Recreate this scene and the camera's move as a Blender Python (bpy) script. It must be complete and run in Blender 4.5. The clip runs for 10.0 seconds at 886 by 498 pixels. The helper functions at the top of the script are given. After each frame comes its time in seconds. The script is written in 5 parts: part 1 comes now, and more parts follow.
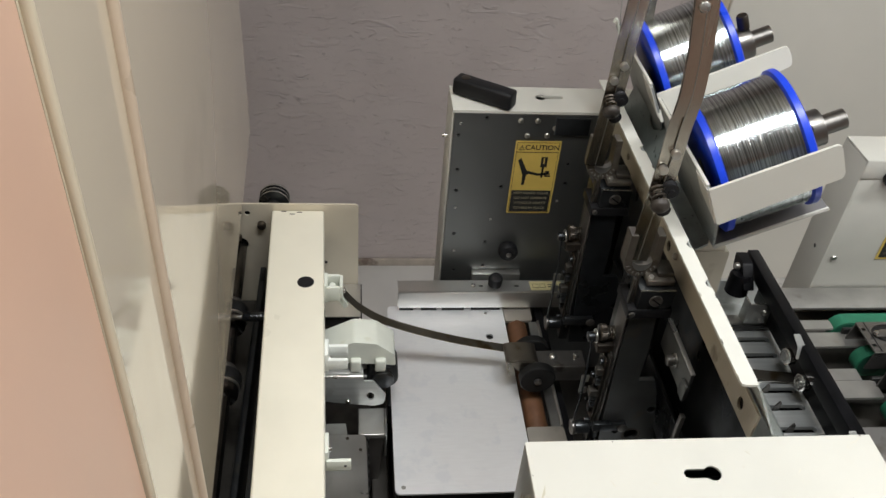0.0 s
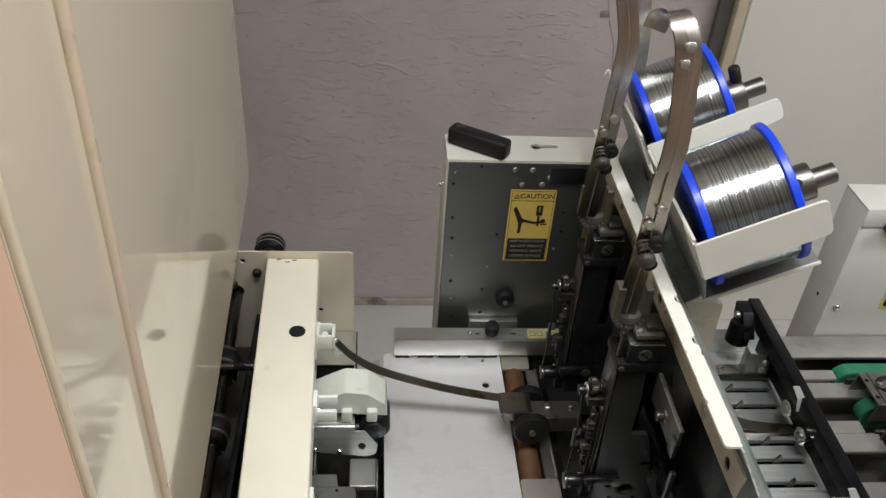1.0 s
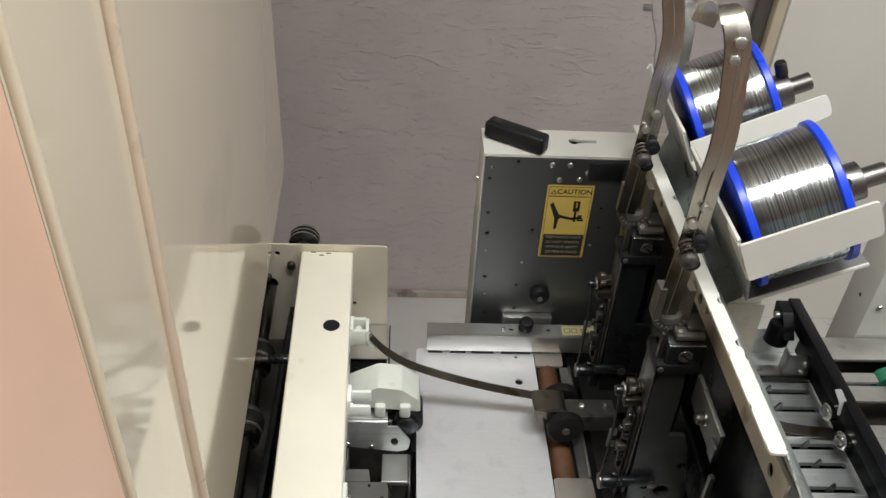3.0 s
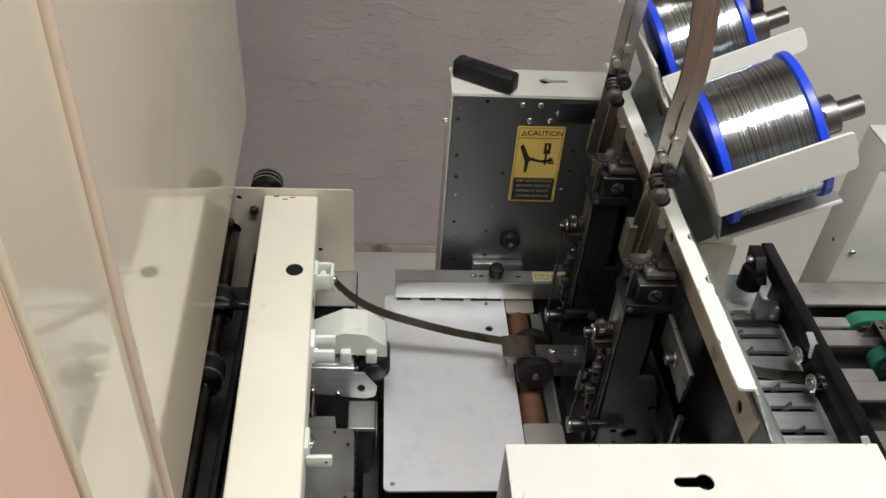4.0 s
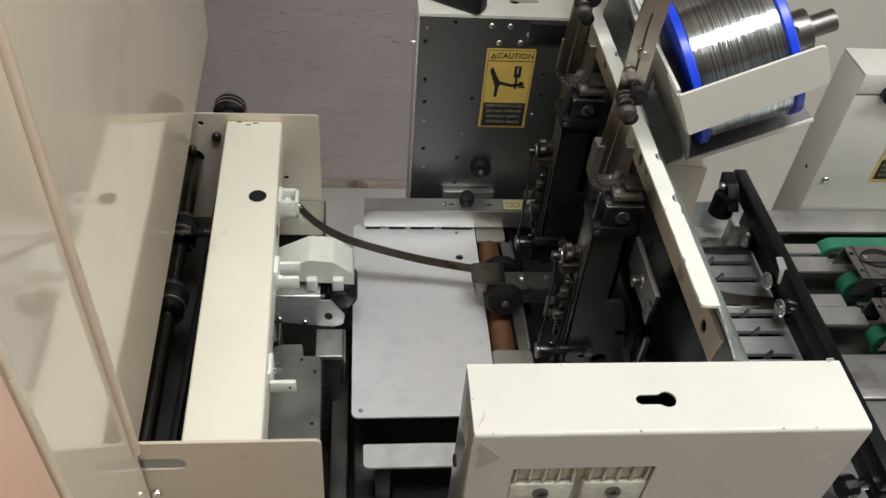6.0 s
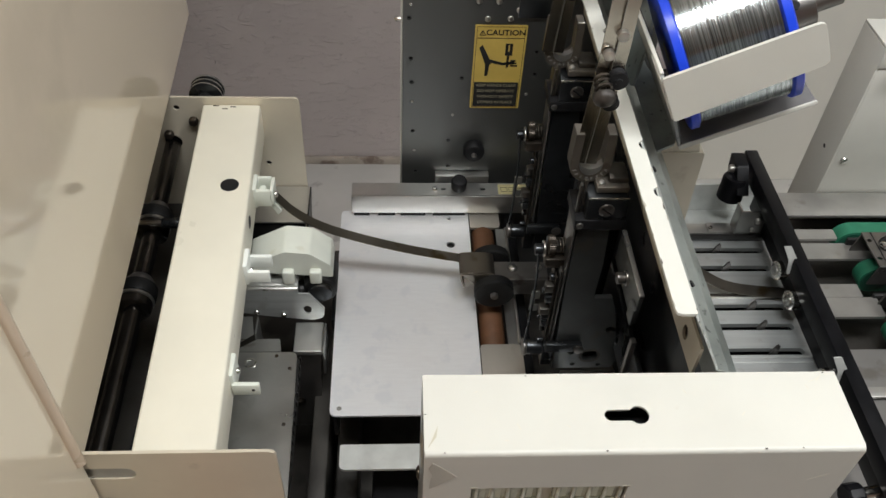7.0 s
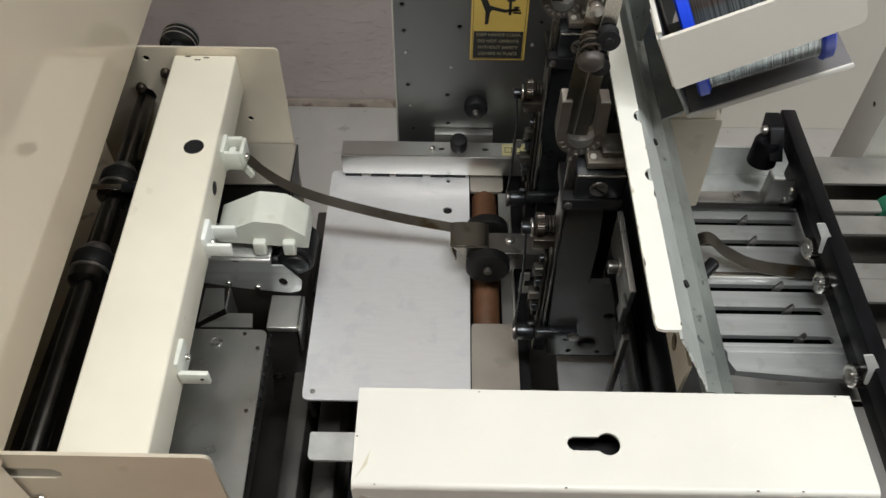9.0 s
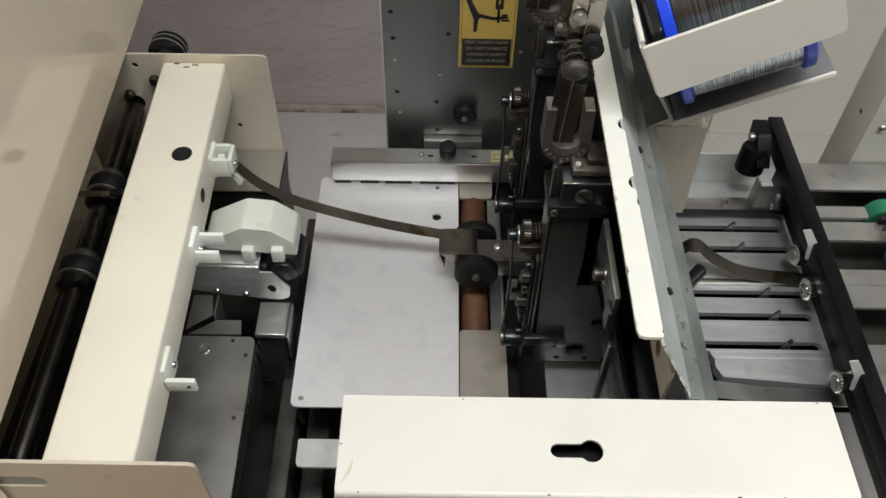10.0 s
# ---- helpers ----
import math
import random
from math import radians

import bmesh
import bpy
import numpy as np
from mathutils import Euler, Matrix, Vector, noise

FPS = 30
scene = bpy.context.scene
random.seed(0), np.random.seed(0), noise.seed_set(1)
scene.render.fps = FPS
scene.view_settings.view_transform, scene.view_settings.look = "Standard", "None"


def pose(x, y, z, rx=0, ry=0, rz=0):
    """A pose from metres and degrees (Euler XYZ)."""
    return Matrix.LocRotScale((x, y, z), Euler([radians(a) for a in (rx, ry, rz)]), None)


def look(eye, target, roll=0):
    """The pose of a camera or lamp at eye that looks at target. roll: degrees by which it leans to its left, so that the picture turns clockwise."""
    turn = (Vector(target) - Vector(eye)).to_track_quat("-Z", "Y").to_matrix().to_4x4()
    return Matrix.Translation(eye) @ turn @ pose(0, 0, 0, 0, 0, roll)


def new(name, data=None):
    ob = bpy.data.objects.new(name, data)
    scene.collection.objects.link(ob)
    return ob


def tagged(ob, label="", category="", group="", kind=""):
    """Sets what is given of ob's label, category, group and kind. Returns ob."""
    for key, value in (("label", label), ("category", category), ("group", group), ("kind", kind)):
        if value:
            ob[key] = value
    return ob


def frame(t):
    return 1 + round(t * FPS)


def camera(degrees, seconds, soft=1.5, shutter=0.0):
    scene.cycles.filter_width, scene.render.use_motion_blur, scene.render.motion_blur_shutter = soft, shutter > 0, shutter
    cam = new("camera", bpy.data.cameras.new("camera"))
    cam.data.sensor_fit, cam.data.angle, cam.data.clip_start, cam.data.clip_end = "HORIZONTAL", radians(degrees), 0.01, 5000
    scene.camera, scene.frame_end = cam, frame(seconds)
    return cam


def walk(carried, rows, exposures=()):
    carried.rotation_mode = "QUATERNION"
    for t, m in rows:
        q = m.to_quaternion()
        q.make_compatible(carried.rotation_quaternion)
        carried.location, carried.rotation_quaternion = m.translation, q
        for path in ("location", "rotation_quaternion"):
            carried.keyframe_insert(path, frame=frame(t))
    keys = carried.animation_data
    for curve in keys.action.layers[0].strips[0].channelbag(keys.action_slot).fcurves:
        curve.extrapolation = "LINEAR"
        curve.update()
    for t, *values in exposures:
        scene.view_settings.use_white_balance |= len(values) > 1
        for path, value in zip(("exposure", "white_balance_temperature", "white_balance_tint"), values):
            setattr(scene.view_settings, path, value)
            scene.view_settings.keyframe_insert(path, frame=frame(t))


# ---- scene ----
cam = camera(55.8, 10.0)
PATH = [
    (0, (-0.063, 0.027, 1.509), (0.145, 1.568, 0.25), 5.0),
    (0.5, (-0.052, 0.032, 1.517), (0.137, 1.604, 0.295), 4.7),
    (1, (-0.038, 0.035, 1.521), (0.125, 1.63, 0.325), 4.1),
    (1.5, (-0.044, 0.038, 1.517), (0.094, 1.633, 0.317), 3.7),
    (2, (-0.045, 0.041, 1.515), (0.077, 1.626, 0.301), 3.6),
    (2.2, (-0.045, 0.044, 1.514), (0.071, 1.624, 0.293), 3.7),
    (3.3, (-0.045, 0.044, 1.52), (0.05, 1.63, 0.305), 3.4),
    (3.5, (-0.043, 0.043, 1.513), (0.058, 1.624, 0.293), 3.2),
    (4, (-0.032, 0.05, 1.493), (0.117, 1.574, 0.206), 4.5),
    (4.5, (-0.018, 0.055, 1.472), (0.203, 1.503, 0.11), 6.7),
    (5, (-0.018, 0.051, 1.471), (0.23, 1.475, 0.088), 7.7),
    (5.5, (-0.017, 0.05, 1.475), (0.211, 1.477, 0.093), 7.0),
    (5.7, (-0.019, 0.047, 1.475), (0.193, 1.476, 0.091), 6.3),
    (6.8, (0.013, 0.079, 1.467), (0.159, 1.473, 0.04), 4.0),
    (7, (0.031, 0.088, 1.462), (0.143, 1.469, 0.019), 3.3),
    (7.5, (0.088, 0.1, 1.444), (0.081, 1.437, -0.043), 0.5),
    (8, (0.101, 0.131, 1.438), (0.066, 1.43, -0.083), -0.9),
    (8.4, (0.092, 0.15, 1.434), (0.078, 1.437, -0.097), -0.3),
    (8.5, (0.092, 0.153, 1.433), (0.074, 1.435, -0.103), -0.4),
    (9, (0.086, 0.155, 1.431), (0.079, 1.426, -0.113), 0.7),
    (9.5, (0.088, 0.156, 1.433), (0.088, 1.43, -0.109), 1.1),
    (10, (0.091, 0.155, 1.433), (0.097, 1.436, -0.103), 1.1),
]
walk(cam, [(t, look(eye, target, roll)) for t, eye, target, roll in PATH],
     exposures=[(0.0, -0.62), (1.0, -0.6), (1.5, -0.58), (2.0, -0.58), (3.5, -0.42), (4.0, -0.5), (4.5, -0.6), (7.0, -0.62), (9.0, -0.60), (10.0, -0.66)])

# ---- light ----
world = bpy.data.worlds.new("world")
scene.world = world
world.use_nodes = True
world.node_tree.nodes["Background"].inputs[0].default_value = (0.9, 0.95, 1.0, 1)
world.node_tree.nodes["Background"].inputs[1].default_value = 0.05


def area(name, loc, sx, sy, power, col):
    d = bpy.data.lights.new(name, "AREA")
    d.shape, d.size, d.size_y, d.energy, d.color = "RECTANGLE", sx, sy, power, col
    o = new(name, d)
    o.location = loc
    return o


# one row of tube fittings hung above the machine
for x, power in ((-0.20, 40), (1.35, 32)):
    area("fluorescent_light", (x, 0.17, 2.25), 1.25, 0.26, power, (0.968, 0.99, 1.0))


# ---- materials ----
def mat(name, col, rough=0.5, metal=0.0, var=0.12, scale=30.0, bump=0.0, bscale=200.0, stretch=(1, 1, 1), coat=0.0,
        stain=None, stain_at=0.62, stain_scale=8.0, spec=0.5, rvar=0.15):
    m = bpy.data.materials.new(name)
    m.use_nodes = True
    nt = m.node_tree
    b = nt.nodes["Principled BSDF"]
    b.inputs["Metallic"].default_value = metal
    b.inputs["Coat Weight"].default_value = coat
    b.inputs["Coat Roughness"].default_value = 0.08
    b.inputs["Specular IOR Level"].default_value = spec
    tc = nt.nodes.new("ShaderNodeTexCoord")
    geo = nt.nodes.new("ShaderNodeNewGeometry")
    mp = nt.nodes.new("ShaderNodeMapping")
    mp.inputs["Scale"].default_value = stretch
    nt.links.new(geo.outputs["Position"], mp.inputs["Vector"])
    n1 = nt.nodes.new("ShaderNodeTexNoise")
    n1.inputs["Scale"].default_value, n1.inputs["Detail"].default_value = scale, 6
    nt.links.new(mp.outputs["Vector"], n1.inputs["Vector"])
    rmp = nt.nodes.new("ShaderNodeMapRange")
    rmp.inputs[1].default_value, rmp.inputs[2].default_value = 0.3, 0.7
    rmp.inputs[3].default_value, rmp.inputs[4].default_value = 1 - var, 1 + var
    nt.links.new(n1.outputs["Fac"], rmp.inputs[0])
    mul = nt.nodes.new("ShaderNodeVectorMath")
    mul.operation = "SCALE"
    mul.inputs[0].default_value = col
    nt.links.new(rmp.outputs[0], mul.inputs["Scale"])
    out = mul.outputs[0]
    if stain:
        n2 = nt.nodes.new("ShaderNodeTexNoise")
        n2.inputs["Scale"].default_value, n2.inputs["Detail"].default_value = stain_scale, 8
        nt.links.new(geo.outputs["Position"], n2.inputs["Vector"])
        r2 = nt.nodes.new("ShaderNodeMapRange")
        r2.inputs[1].default_value, r2.inputs[2].default_value = stain_at, stain_at + 0.08
        nt.links.new(n2.outputs["Fac"], r2.inputs[0])
        mx = nt.nodes.new("ShaderNodeMix")
        mx.data_type = "RGBA"
        nt.links.new(r2.outputs[0], mx.inputs["Factor"])
        nt.links.new(out, mx.inputs[6])
        mx.inputs[7].default_value = (*stain, 1)
        out = mx.outputs[2]
    nt.links.new(out, b.inputs["Base Color"])
    rr = nt.nodes.new("ShaderNodeMapRange")
    rr.inputs[1].default_value, rr.inputs[2].default_value = 0.3, 0.7
    rr.inputs[3].default_value, rr.inputs[4].default_value = rough * (1 - rvar), rough * (1 + rvar)
    nt.links.new(n1.outputs["Fac"], rr.inputs[0])
    nt.links.new(rr.outputs[0], b.inputs["Roughness"])
    if bump:
        n3 = nt.nodes.new("ShaderNodeTexNoise")
        n3.inputs["Scale"].default_value, n3.inputs["Detail"].default_value = bscale, 4
        nt.links.new(mp.outputs["Vector"], n3.inputs["Vector"])
        bp = nt.nodes.new("ShaderNodeBump")
        bp.inputs["Strength"].default_value, bp.inputs["Distance"].default_value = bump, 0.001
        nt.links.new(n3.outputs["Fac"], bp.inputs["Height"])
        nt.links.new(bp.outputs["Normal"], b.inputs["Normal"])
    return m


CREAM = mat("cream_paint", (0.745, 0.705, 0.585), 0.32, var=0.03, scale=25, bump=0.06, bscale=900, stain=(0.25, 0.23, 0.19), stain_at=0.735, stain_scale=120)
CREAM_BOX = mat("cream_cover_paint", (0.585, 0.576, 0.520), 0.36, var=0.035, scale=18, bump=0.06, bscale=900, stain=(0.545, 0.515, 0.445), stain_at=0.70, stain_scale=45)
CREAM_DIRTY = mat("grimy_cream_paint", (0.52, 0.49, 0.38), 0.4, var=0.15, scale=14, bump=0.1, bscale=600, stain=(0.10, 0.09, 0.07), stain_at=0.62, stain_scale=40)
GLOSS = mat("glossy_cream_panel", (0.655, 0.565, 0.430), 0.06, var=0.02, scale=5, coat=0.5, stain=(0.61, 0.525, 0.40), stain_at=0.60, stain_scale=7, rvar=0.3)
TAN = mat("pinkish_tan_panel", (0.72, 0.47, 0.34), 0.35, var=0.04, scale=9)
BEIGE_BEAD = mat("beige_bead", (0.58, 0.46, 0.34), 0.3, var=0.05, scale=30)
PALE_BEAD = mat("pale_cream_bead", (0.64, 0.555, 0.41), 0.35, var=0.05, scale=30)
WHITE_EDGE = mat("chipped_white_paint", (0.63, 0.625, 0.57), 0.35, var=0.04, scale=30, stain=(0.30, 0.28, 0.23), stain_at=0.70, stain_scale=75)
PLATE = mat("satin_steel_plate", (0.55, 0.545, 0.52), 0.32, metal=0.9, var=0.08, scale=14, bump=0.1, bscale=500)
CREAMSTEEL = mat("cream_plate_metal", (0.65, 0.585, 0.465), 0.34, metal=0.28, var=0.07, scale=14, stain=(0.40, 0.36, 0.28), stain_at=0.66, stain_scale=22)
TABLE = mat("brushed_aluminium", (0.90, 0.905, 0.915), 0.46, metal=0.55, var=0.022, scale=420, bump=0.045, bscale=2600, stretch=(0.14, 1, 1), stain=(0.855, 0.865, 0.885), stain_at=0.56, stain_scale=55)
STEEL = mat("worn_steel", (0.50, 0.49, 0.46), 0.30, metal=0.95, var=0.12, scale=60, bump=0.08, bscale=700, stain=(0.36, 0.34, 0.30), stain_at=0.60, stain_scale=25)
GALV = mat("galvanised_sheet", (0.42, 0.42, 0.40), 0.38, metal=0.85, var=0.07, scale=25, bump=0.08, bscale=400, stain=(0.40, 0.40, 0.37), stain_at=0.63, stain_scale=18)
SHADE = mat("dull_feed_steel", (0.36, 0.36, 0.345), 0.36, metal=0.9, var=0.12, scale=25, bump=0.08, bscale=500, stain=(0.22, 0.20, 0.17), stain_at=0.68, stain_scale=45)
SPRING = mat("tarnished_spring_steel", (0.22, 0.20, 0.17), 0.34, metal=0.95, var=0.2, scale=20, bump=0.05, bscale=600, stain=(0.12, 0.09, 0.05), stain_at=0.58, stain_scale=24)
STAINLESS = mat("tarnished_stainless", (0.50, 0.47, 0.415), 0.25, metal=1.0, var=0.10, scale=20, bump=0.10, bscale=900, stretch=(4, 1, 0.08), stain=(0.36, 0.32, 0.25), stain_at=0.60, stain_scale=14)
BRIGHT = mat("bright_steel", (0.72, 0.70, 0.66), 0.20, metal=1.0, var=0.06, scale=60)
ZINC = mat("mottled_zinc", (0.335, 0.365, 0.35), 0.38, metal=0.74, var=0.26, scale=34, bump=0.12, bscale=300, stain=(0.13, 0.145, 0.135), stain_at=0.625, stain_scale=170)
PANEL = mat("dull_steel_panel", (0.170, 0.175, 0.170), 0.38, metal=0.85, var=0.10, scale=10, bump=0.08, bscale=500, stretch=(1, 1, 0.3))
OXIDE = mat("black_oxide_steel", (0.055, 0.059, 0.063), 0.30, metal=0.85, var=0.3, scale=30, stain=(0.085, 0.08, 0.07), stain_at=0.62, stain_scale=20)
HEADFACE = mat("oily_head_steel", (0.118, 0.122, 0.120), 0.34, metal=0.8, var=0.16, scale=26, bump=0.06, bscale=500, stain=(0.13, 0.12, 0.105), stain_at=0.58, stain_scale=30)
SHAFT = mat("oiled_shaft_steel", (0.10, 0.092, 0.085), 0.24, metal=0.95, var=0.2, scale=40, stain=(0.05, 0.045, 0.04), stain_at=0.60, stain_scale=50)
GRIMY = mat("oily_steel", (0.085, 0.072, 0.06), 0.38, metal=0.9, var=0.3, scale=60, stain=(0.07, 0.055, 0.04), stain_at=0.52, stain_scale=90)
KNOB = mat("worn_brown_knob", (0.040, 0.034, 0.029), 0.48, metal=0.3, var=0.3, scale=90, bump=0.2, bscale=700)
PEWTER = mat("cast_pewter", (0.108, 0.100, 0.088), 0.38, metal=0.85, var=0.2, scale=80, bump=0.25, bscale=600, stain=(0.11, 0.10, 0.085), stain_at=0.60, stain_scale=90)
BARBLACK = mat("black_anodised_bar", (0.005, 0.005, 0.006), 0.36, spec=0.16, var=0.3, scale=60)
DELIVERY = mat("bright_rolled_steel", (0.585, 0.605, 0.595), 0.36, metal=0.66, var=0.09, scale=260, bump=0.05, bscale=1200, stretch=(0.05, 1, 1), stain=(0.53, 0.54, 0.525), stain_at=0.60, stain_scale=60)
BEIGE_PLATE = mat("beige_worn_plate", (0.46, 0.43, 0.375), 0.40, metal=0.55, var=0.08, scale=30, bump=0.05, bscale=500, stain=(0.41, 0.38, 0.325), stain_at=0.62, stain_scale=35)
SPINDLE = mat("turned_steel", (0.24, 0.23, 0.215), 0.33, metal=1.0, var=0.12, scale=60, bump=0.1, bscale=900, stretch=(0.1, 1, 1))
OILY = mat("oily_base_steel", (0.46, 0.47, 0.475), 0.36, metal=0.45, var=0.14, scale=30, bump=0.06, bscale=500, stain=(0.33, 0.32, 0.30), stain_at=0.62, stain_scale=38)
LIGHTSTEEL = mat("light_satin_steel", (0.62, 0.62, 0.605), 0.30, metal=0.85, var=0.08, scale=30)
TAG = mat("faded_yellow_tag", (0.52, 0.47, 0.25), 0.4, var=0.06, scale=60)
CAST = mat("pale_casting", (0.165, 0.148, 0.125), 0.40, metal=0.7, var=0.15, scale=80, bump=0.2, bscale=500, stain=(0.12, 0.105, 0.085), stain_at=0.58, stain_scale=110)
GRIME = mat("oil_browned_paint", (0.40, 0.37, 0.295), 0.45, var=0.2, scale=20, bump=0.1, bscale=500, stain=(0.20, 0.175, 0.13), stain_at=0.62, stain_scale=35)
RAIL = mat("pale_rail_steel", (0.385, 0.375, 0.35), 0.36, metal=0.65, var=0.14, scale=25, bump=0.06, bscale=500, stain=(0.32, 0.305, 0.275), stain_at=0.64, stain_scale=30)
CARRIAGE = mat("dark_carriage_steel", (0.20, 0.19, 0.18), 0.32, metal=0.85, var=0.15, scale=40, stain=(0.10, 0.09, 0.08), stain_at=0.60, stain_scale=40)
TANPAINT = mat("tan_paint", (0.66, 0.615, 0.50), 0.4, var=0.06, scale=14, stain=(0.54, 0.49, 0.39), stain_at=0.66, stain_scale=30)
FEEDSHEET = mat("speckled_galvanised_sheet", (0.42, 0.425, 0.415), 0.32, metal=0.92, var=0.08, scale=45, bump=0.06, bscale=400, stain=(0.405, 0.41, 0.40), stain_at=0.60, stain_scale=75)
STRIP = mat("worn_grey_paint", (0.36, 0.38, 0.36), 0.42, var=0.14, scale=40, stain=(0.30, 0.31, 0.29), stain_at=0.60, stain_scale=110)
PALESHEET = mat("pale_grey_sheet", (0.62, 0.635, 0.61), 0.38, metal=0.30, var=0.12, scale=60, bump=0.05, bscale=700, stain=(0.52, 0.53, 0.50), stain_at=0.62, stain_scale=24)
TRAYGREY = mat("dark_grey_sheet", (0.13, 0.125, 0.12), 0.5, var=0.12, scale=30)
GREYWALL = mat("dull_grey_sheet", (0.27, 0.28, 0.27), 0.5, metal=0.2, var=0.12, scale=30, stain=(0.18, 0.185, 0.175), stain_at=0.62, stain_scale=60)
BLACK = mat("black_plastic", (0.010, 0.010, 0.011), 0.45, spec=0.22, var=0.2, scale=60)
RUBBER = mat("black_rubber", (0.010, 0.010, 0.010), 0.5, spec=0.25, var=0.25, scale=80, bump=0.2, bscale=500)
NYLON = mat("white_nylon", (0.69, 0.71, 0.63), 0.42, var=0.04, scale=50, stain=(0.64, 0.65, 0.55), stain_at=0.66, stain_scale=60)
MINT = mat("pale_mint_nylon", (0.78, 0.80, 0.75), 0.42, var=0.05, scale=50)
SLOTGREY = mat("pale_clip_contact", (0.62, 0.65, 0.52), 0.3, metal=0.0, var=0.1, scale=60)
CLEAR = mat("cloudy_clear_plastic", (0.78, 0.80, 0.66), 0.20, var=0.20, scale=150)
CLEAR.node_tree.nodes["Principled BSDF"].inputs["Transmission Weight"].default_value = 0.30
BLUE = mat("blue_plastic", (0.012, 0.055, 0.62), 0.32, var=0.08, scale=60)
BROWN = mat("brown_rubber", (0.135, 0.062, 0.03), 0.5, var=0.25, scale=60, bump=0.2, bscale=600)
BELTCORE = mat("shaded_green_pulley", (0.012, 0.075, 0.045), 0.45, var=0.2, scale=60)
DECK = mat("dull_deck_steel", (0.33, 0.32, 0.305), 0.36, metal=0.7, var=0.12, scale=18, bump=0.06, bscale=500, stain=(0.25, 0.235, 0.21), stain_at=0.60, stain_scale=26)
GREEN = mat("green_belt", (0.02, 0.155, 0.085), 0.5, var=0.15, scale=60, bump=0.2, bscale=600)
DARK = mat("dark_steel", (0.03, 0.029, 0.028), 0.4, metal=0.4, var=0.3, scale=25)
PAN = mat("grimy_dark_sheet", (0.06, 0.055, 0.048), 0.5, metal=0.3, var=0.4, scale=14, stain=(0.02, 0.018, 0.015), stain_at=0.55, stain_scale=12)
YELLOW = mat("label_yellow", (0.60, 0.435, 0.105), 0.35, var=0.06, scale=60)
INK = mat("label_black", (0.02, 0.02, 0.02), 0.35, var=0.1, scale=60)
PALE = mat("label_lettering", (0.26, 0.235, 0.16), 0.4, var=0.05)
ORANGE = mat("label_orange", (0.75, 0.30, 0.04), 0.4, var=0.05)
FLOOR = mat("pale_grey_floor", (0.60, 0.58, 0.55), 0.5, var=0.06, scale=8, stain=(0.42, 0.40, 0.38), stain_at=0.64, stain_scale=20)
SKIRT = mat("grimy_beige_strip", (0.46, 0.40, 0.34), 0.6, var=0.15, scale=20, stain=(0.20, 0.15, 0.12), stain_at=0.56, stain_scale=16)
WARMWALL = mat("warm_bounce_wall", (0.64, 0.455, 0.375), 0.6, var=0.08, scale=4)
CEIL = mat("ceiling_paint", (0.72, 0.72, 0.70), 0.7, var=0.03, scale=5)
ROOM = mat("room_paint", (0.48, 0.46, 0.43), 0.6, var=0.04, scale=4)
DOORP = mat("off_white_door_paint", (0.86, 0.83, 0.76), 0.4, var=0.02, scale=5, stain=(0.74, 0.71, 0.64), stain_at=0.7, stain_scale=9)
DOORDARK = mat("dark_door_gap", (0.10, 0.09, 0.08), 0.6)


def wall_board():
    # painted flake board: overlapping strokes in relief
    m = mat("painted_flake_board", (0.545, 0.48, 0.465), 0.55, var=0.06, scale=6, stain=(0.44, 0.385, 0.37), stain_at=0.655, stain_scale=70)
    nt = m.node_tree
    geo = nt.nodes.new("ShaderNodeNewGeometry")
    hs = []
    for ang, sc in ((0.12, 95), (-0.16, 120), (0.45, 70), (0.0, 34)):
        mp = nt.nodes.new("ShaderNodeMapping")
        mp.inputs["Rotation"].default_value = (0, ang, 0)
        mp.inputs["Scale"].default_value = (0.32, 1, 1)
        nt.links.new(geo.outputs["Position"], mp.inputs["Vector"])
        nz = nt.nodes.new("ShaderNodeTexNoise")
        nz.inputs["Scale"].default_value, nz.inputs["Detail"].default_value = sc, 5
        nz.inputs["Distortion"].default_value = 0.9
        nt.links.new(mp.outputs["Vector"], nz.inputs["Vector"])
        rp = nt.nodes.new("ShaderNodeMapRange")
        rp.inputs[1].default_value, rp.inputs[2].default_value = 0.62, 0.68
        nt.links.new(nz.outputs["Fac"], rp.inputs[0])
        hs.append(rp.outputs[0])
    a = nt.nodes.new("ShaderNodeMath")
    nt.links.new(hs[0], a.inputs[0]), nt.links.new(hs[1], a.inputs[1])
    c = nt.nodes.new("ShaderNodeMath")
    nt.links.new(a.outputs[0], c.inputs[0]), nt.links.new(hs[2], c.inputs[1])
    e = nt.nodes.new("ShaderNodeMath")
    nt.links.new(c.outputs[0], e.inputs[0]), nt.links.new(hs[3], e.inputs[1])
    bp = nt.nodes.new("ShaderNodeBump")
    bp.inputs["Strength"].default_value, bp.inputs["Distance"].default_value = 0.62, 0.0019
    nt.links.new(e.outputs[0], bp.inputs["Height"])
    nt.links.new(bp.outputs["Normal"], nt.nodes["Principled BSDF"].inputs["Normal"])
    return m


WALL = wall_board()


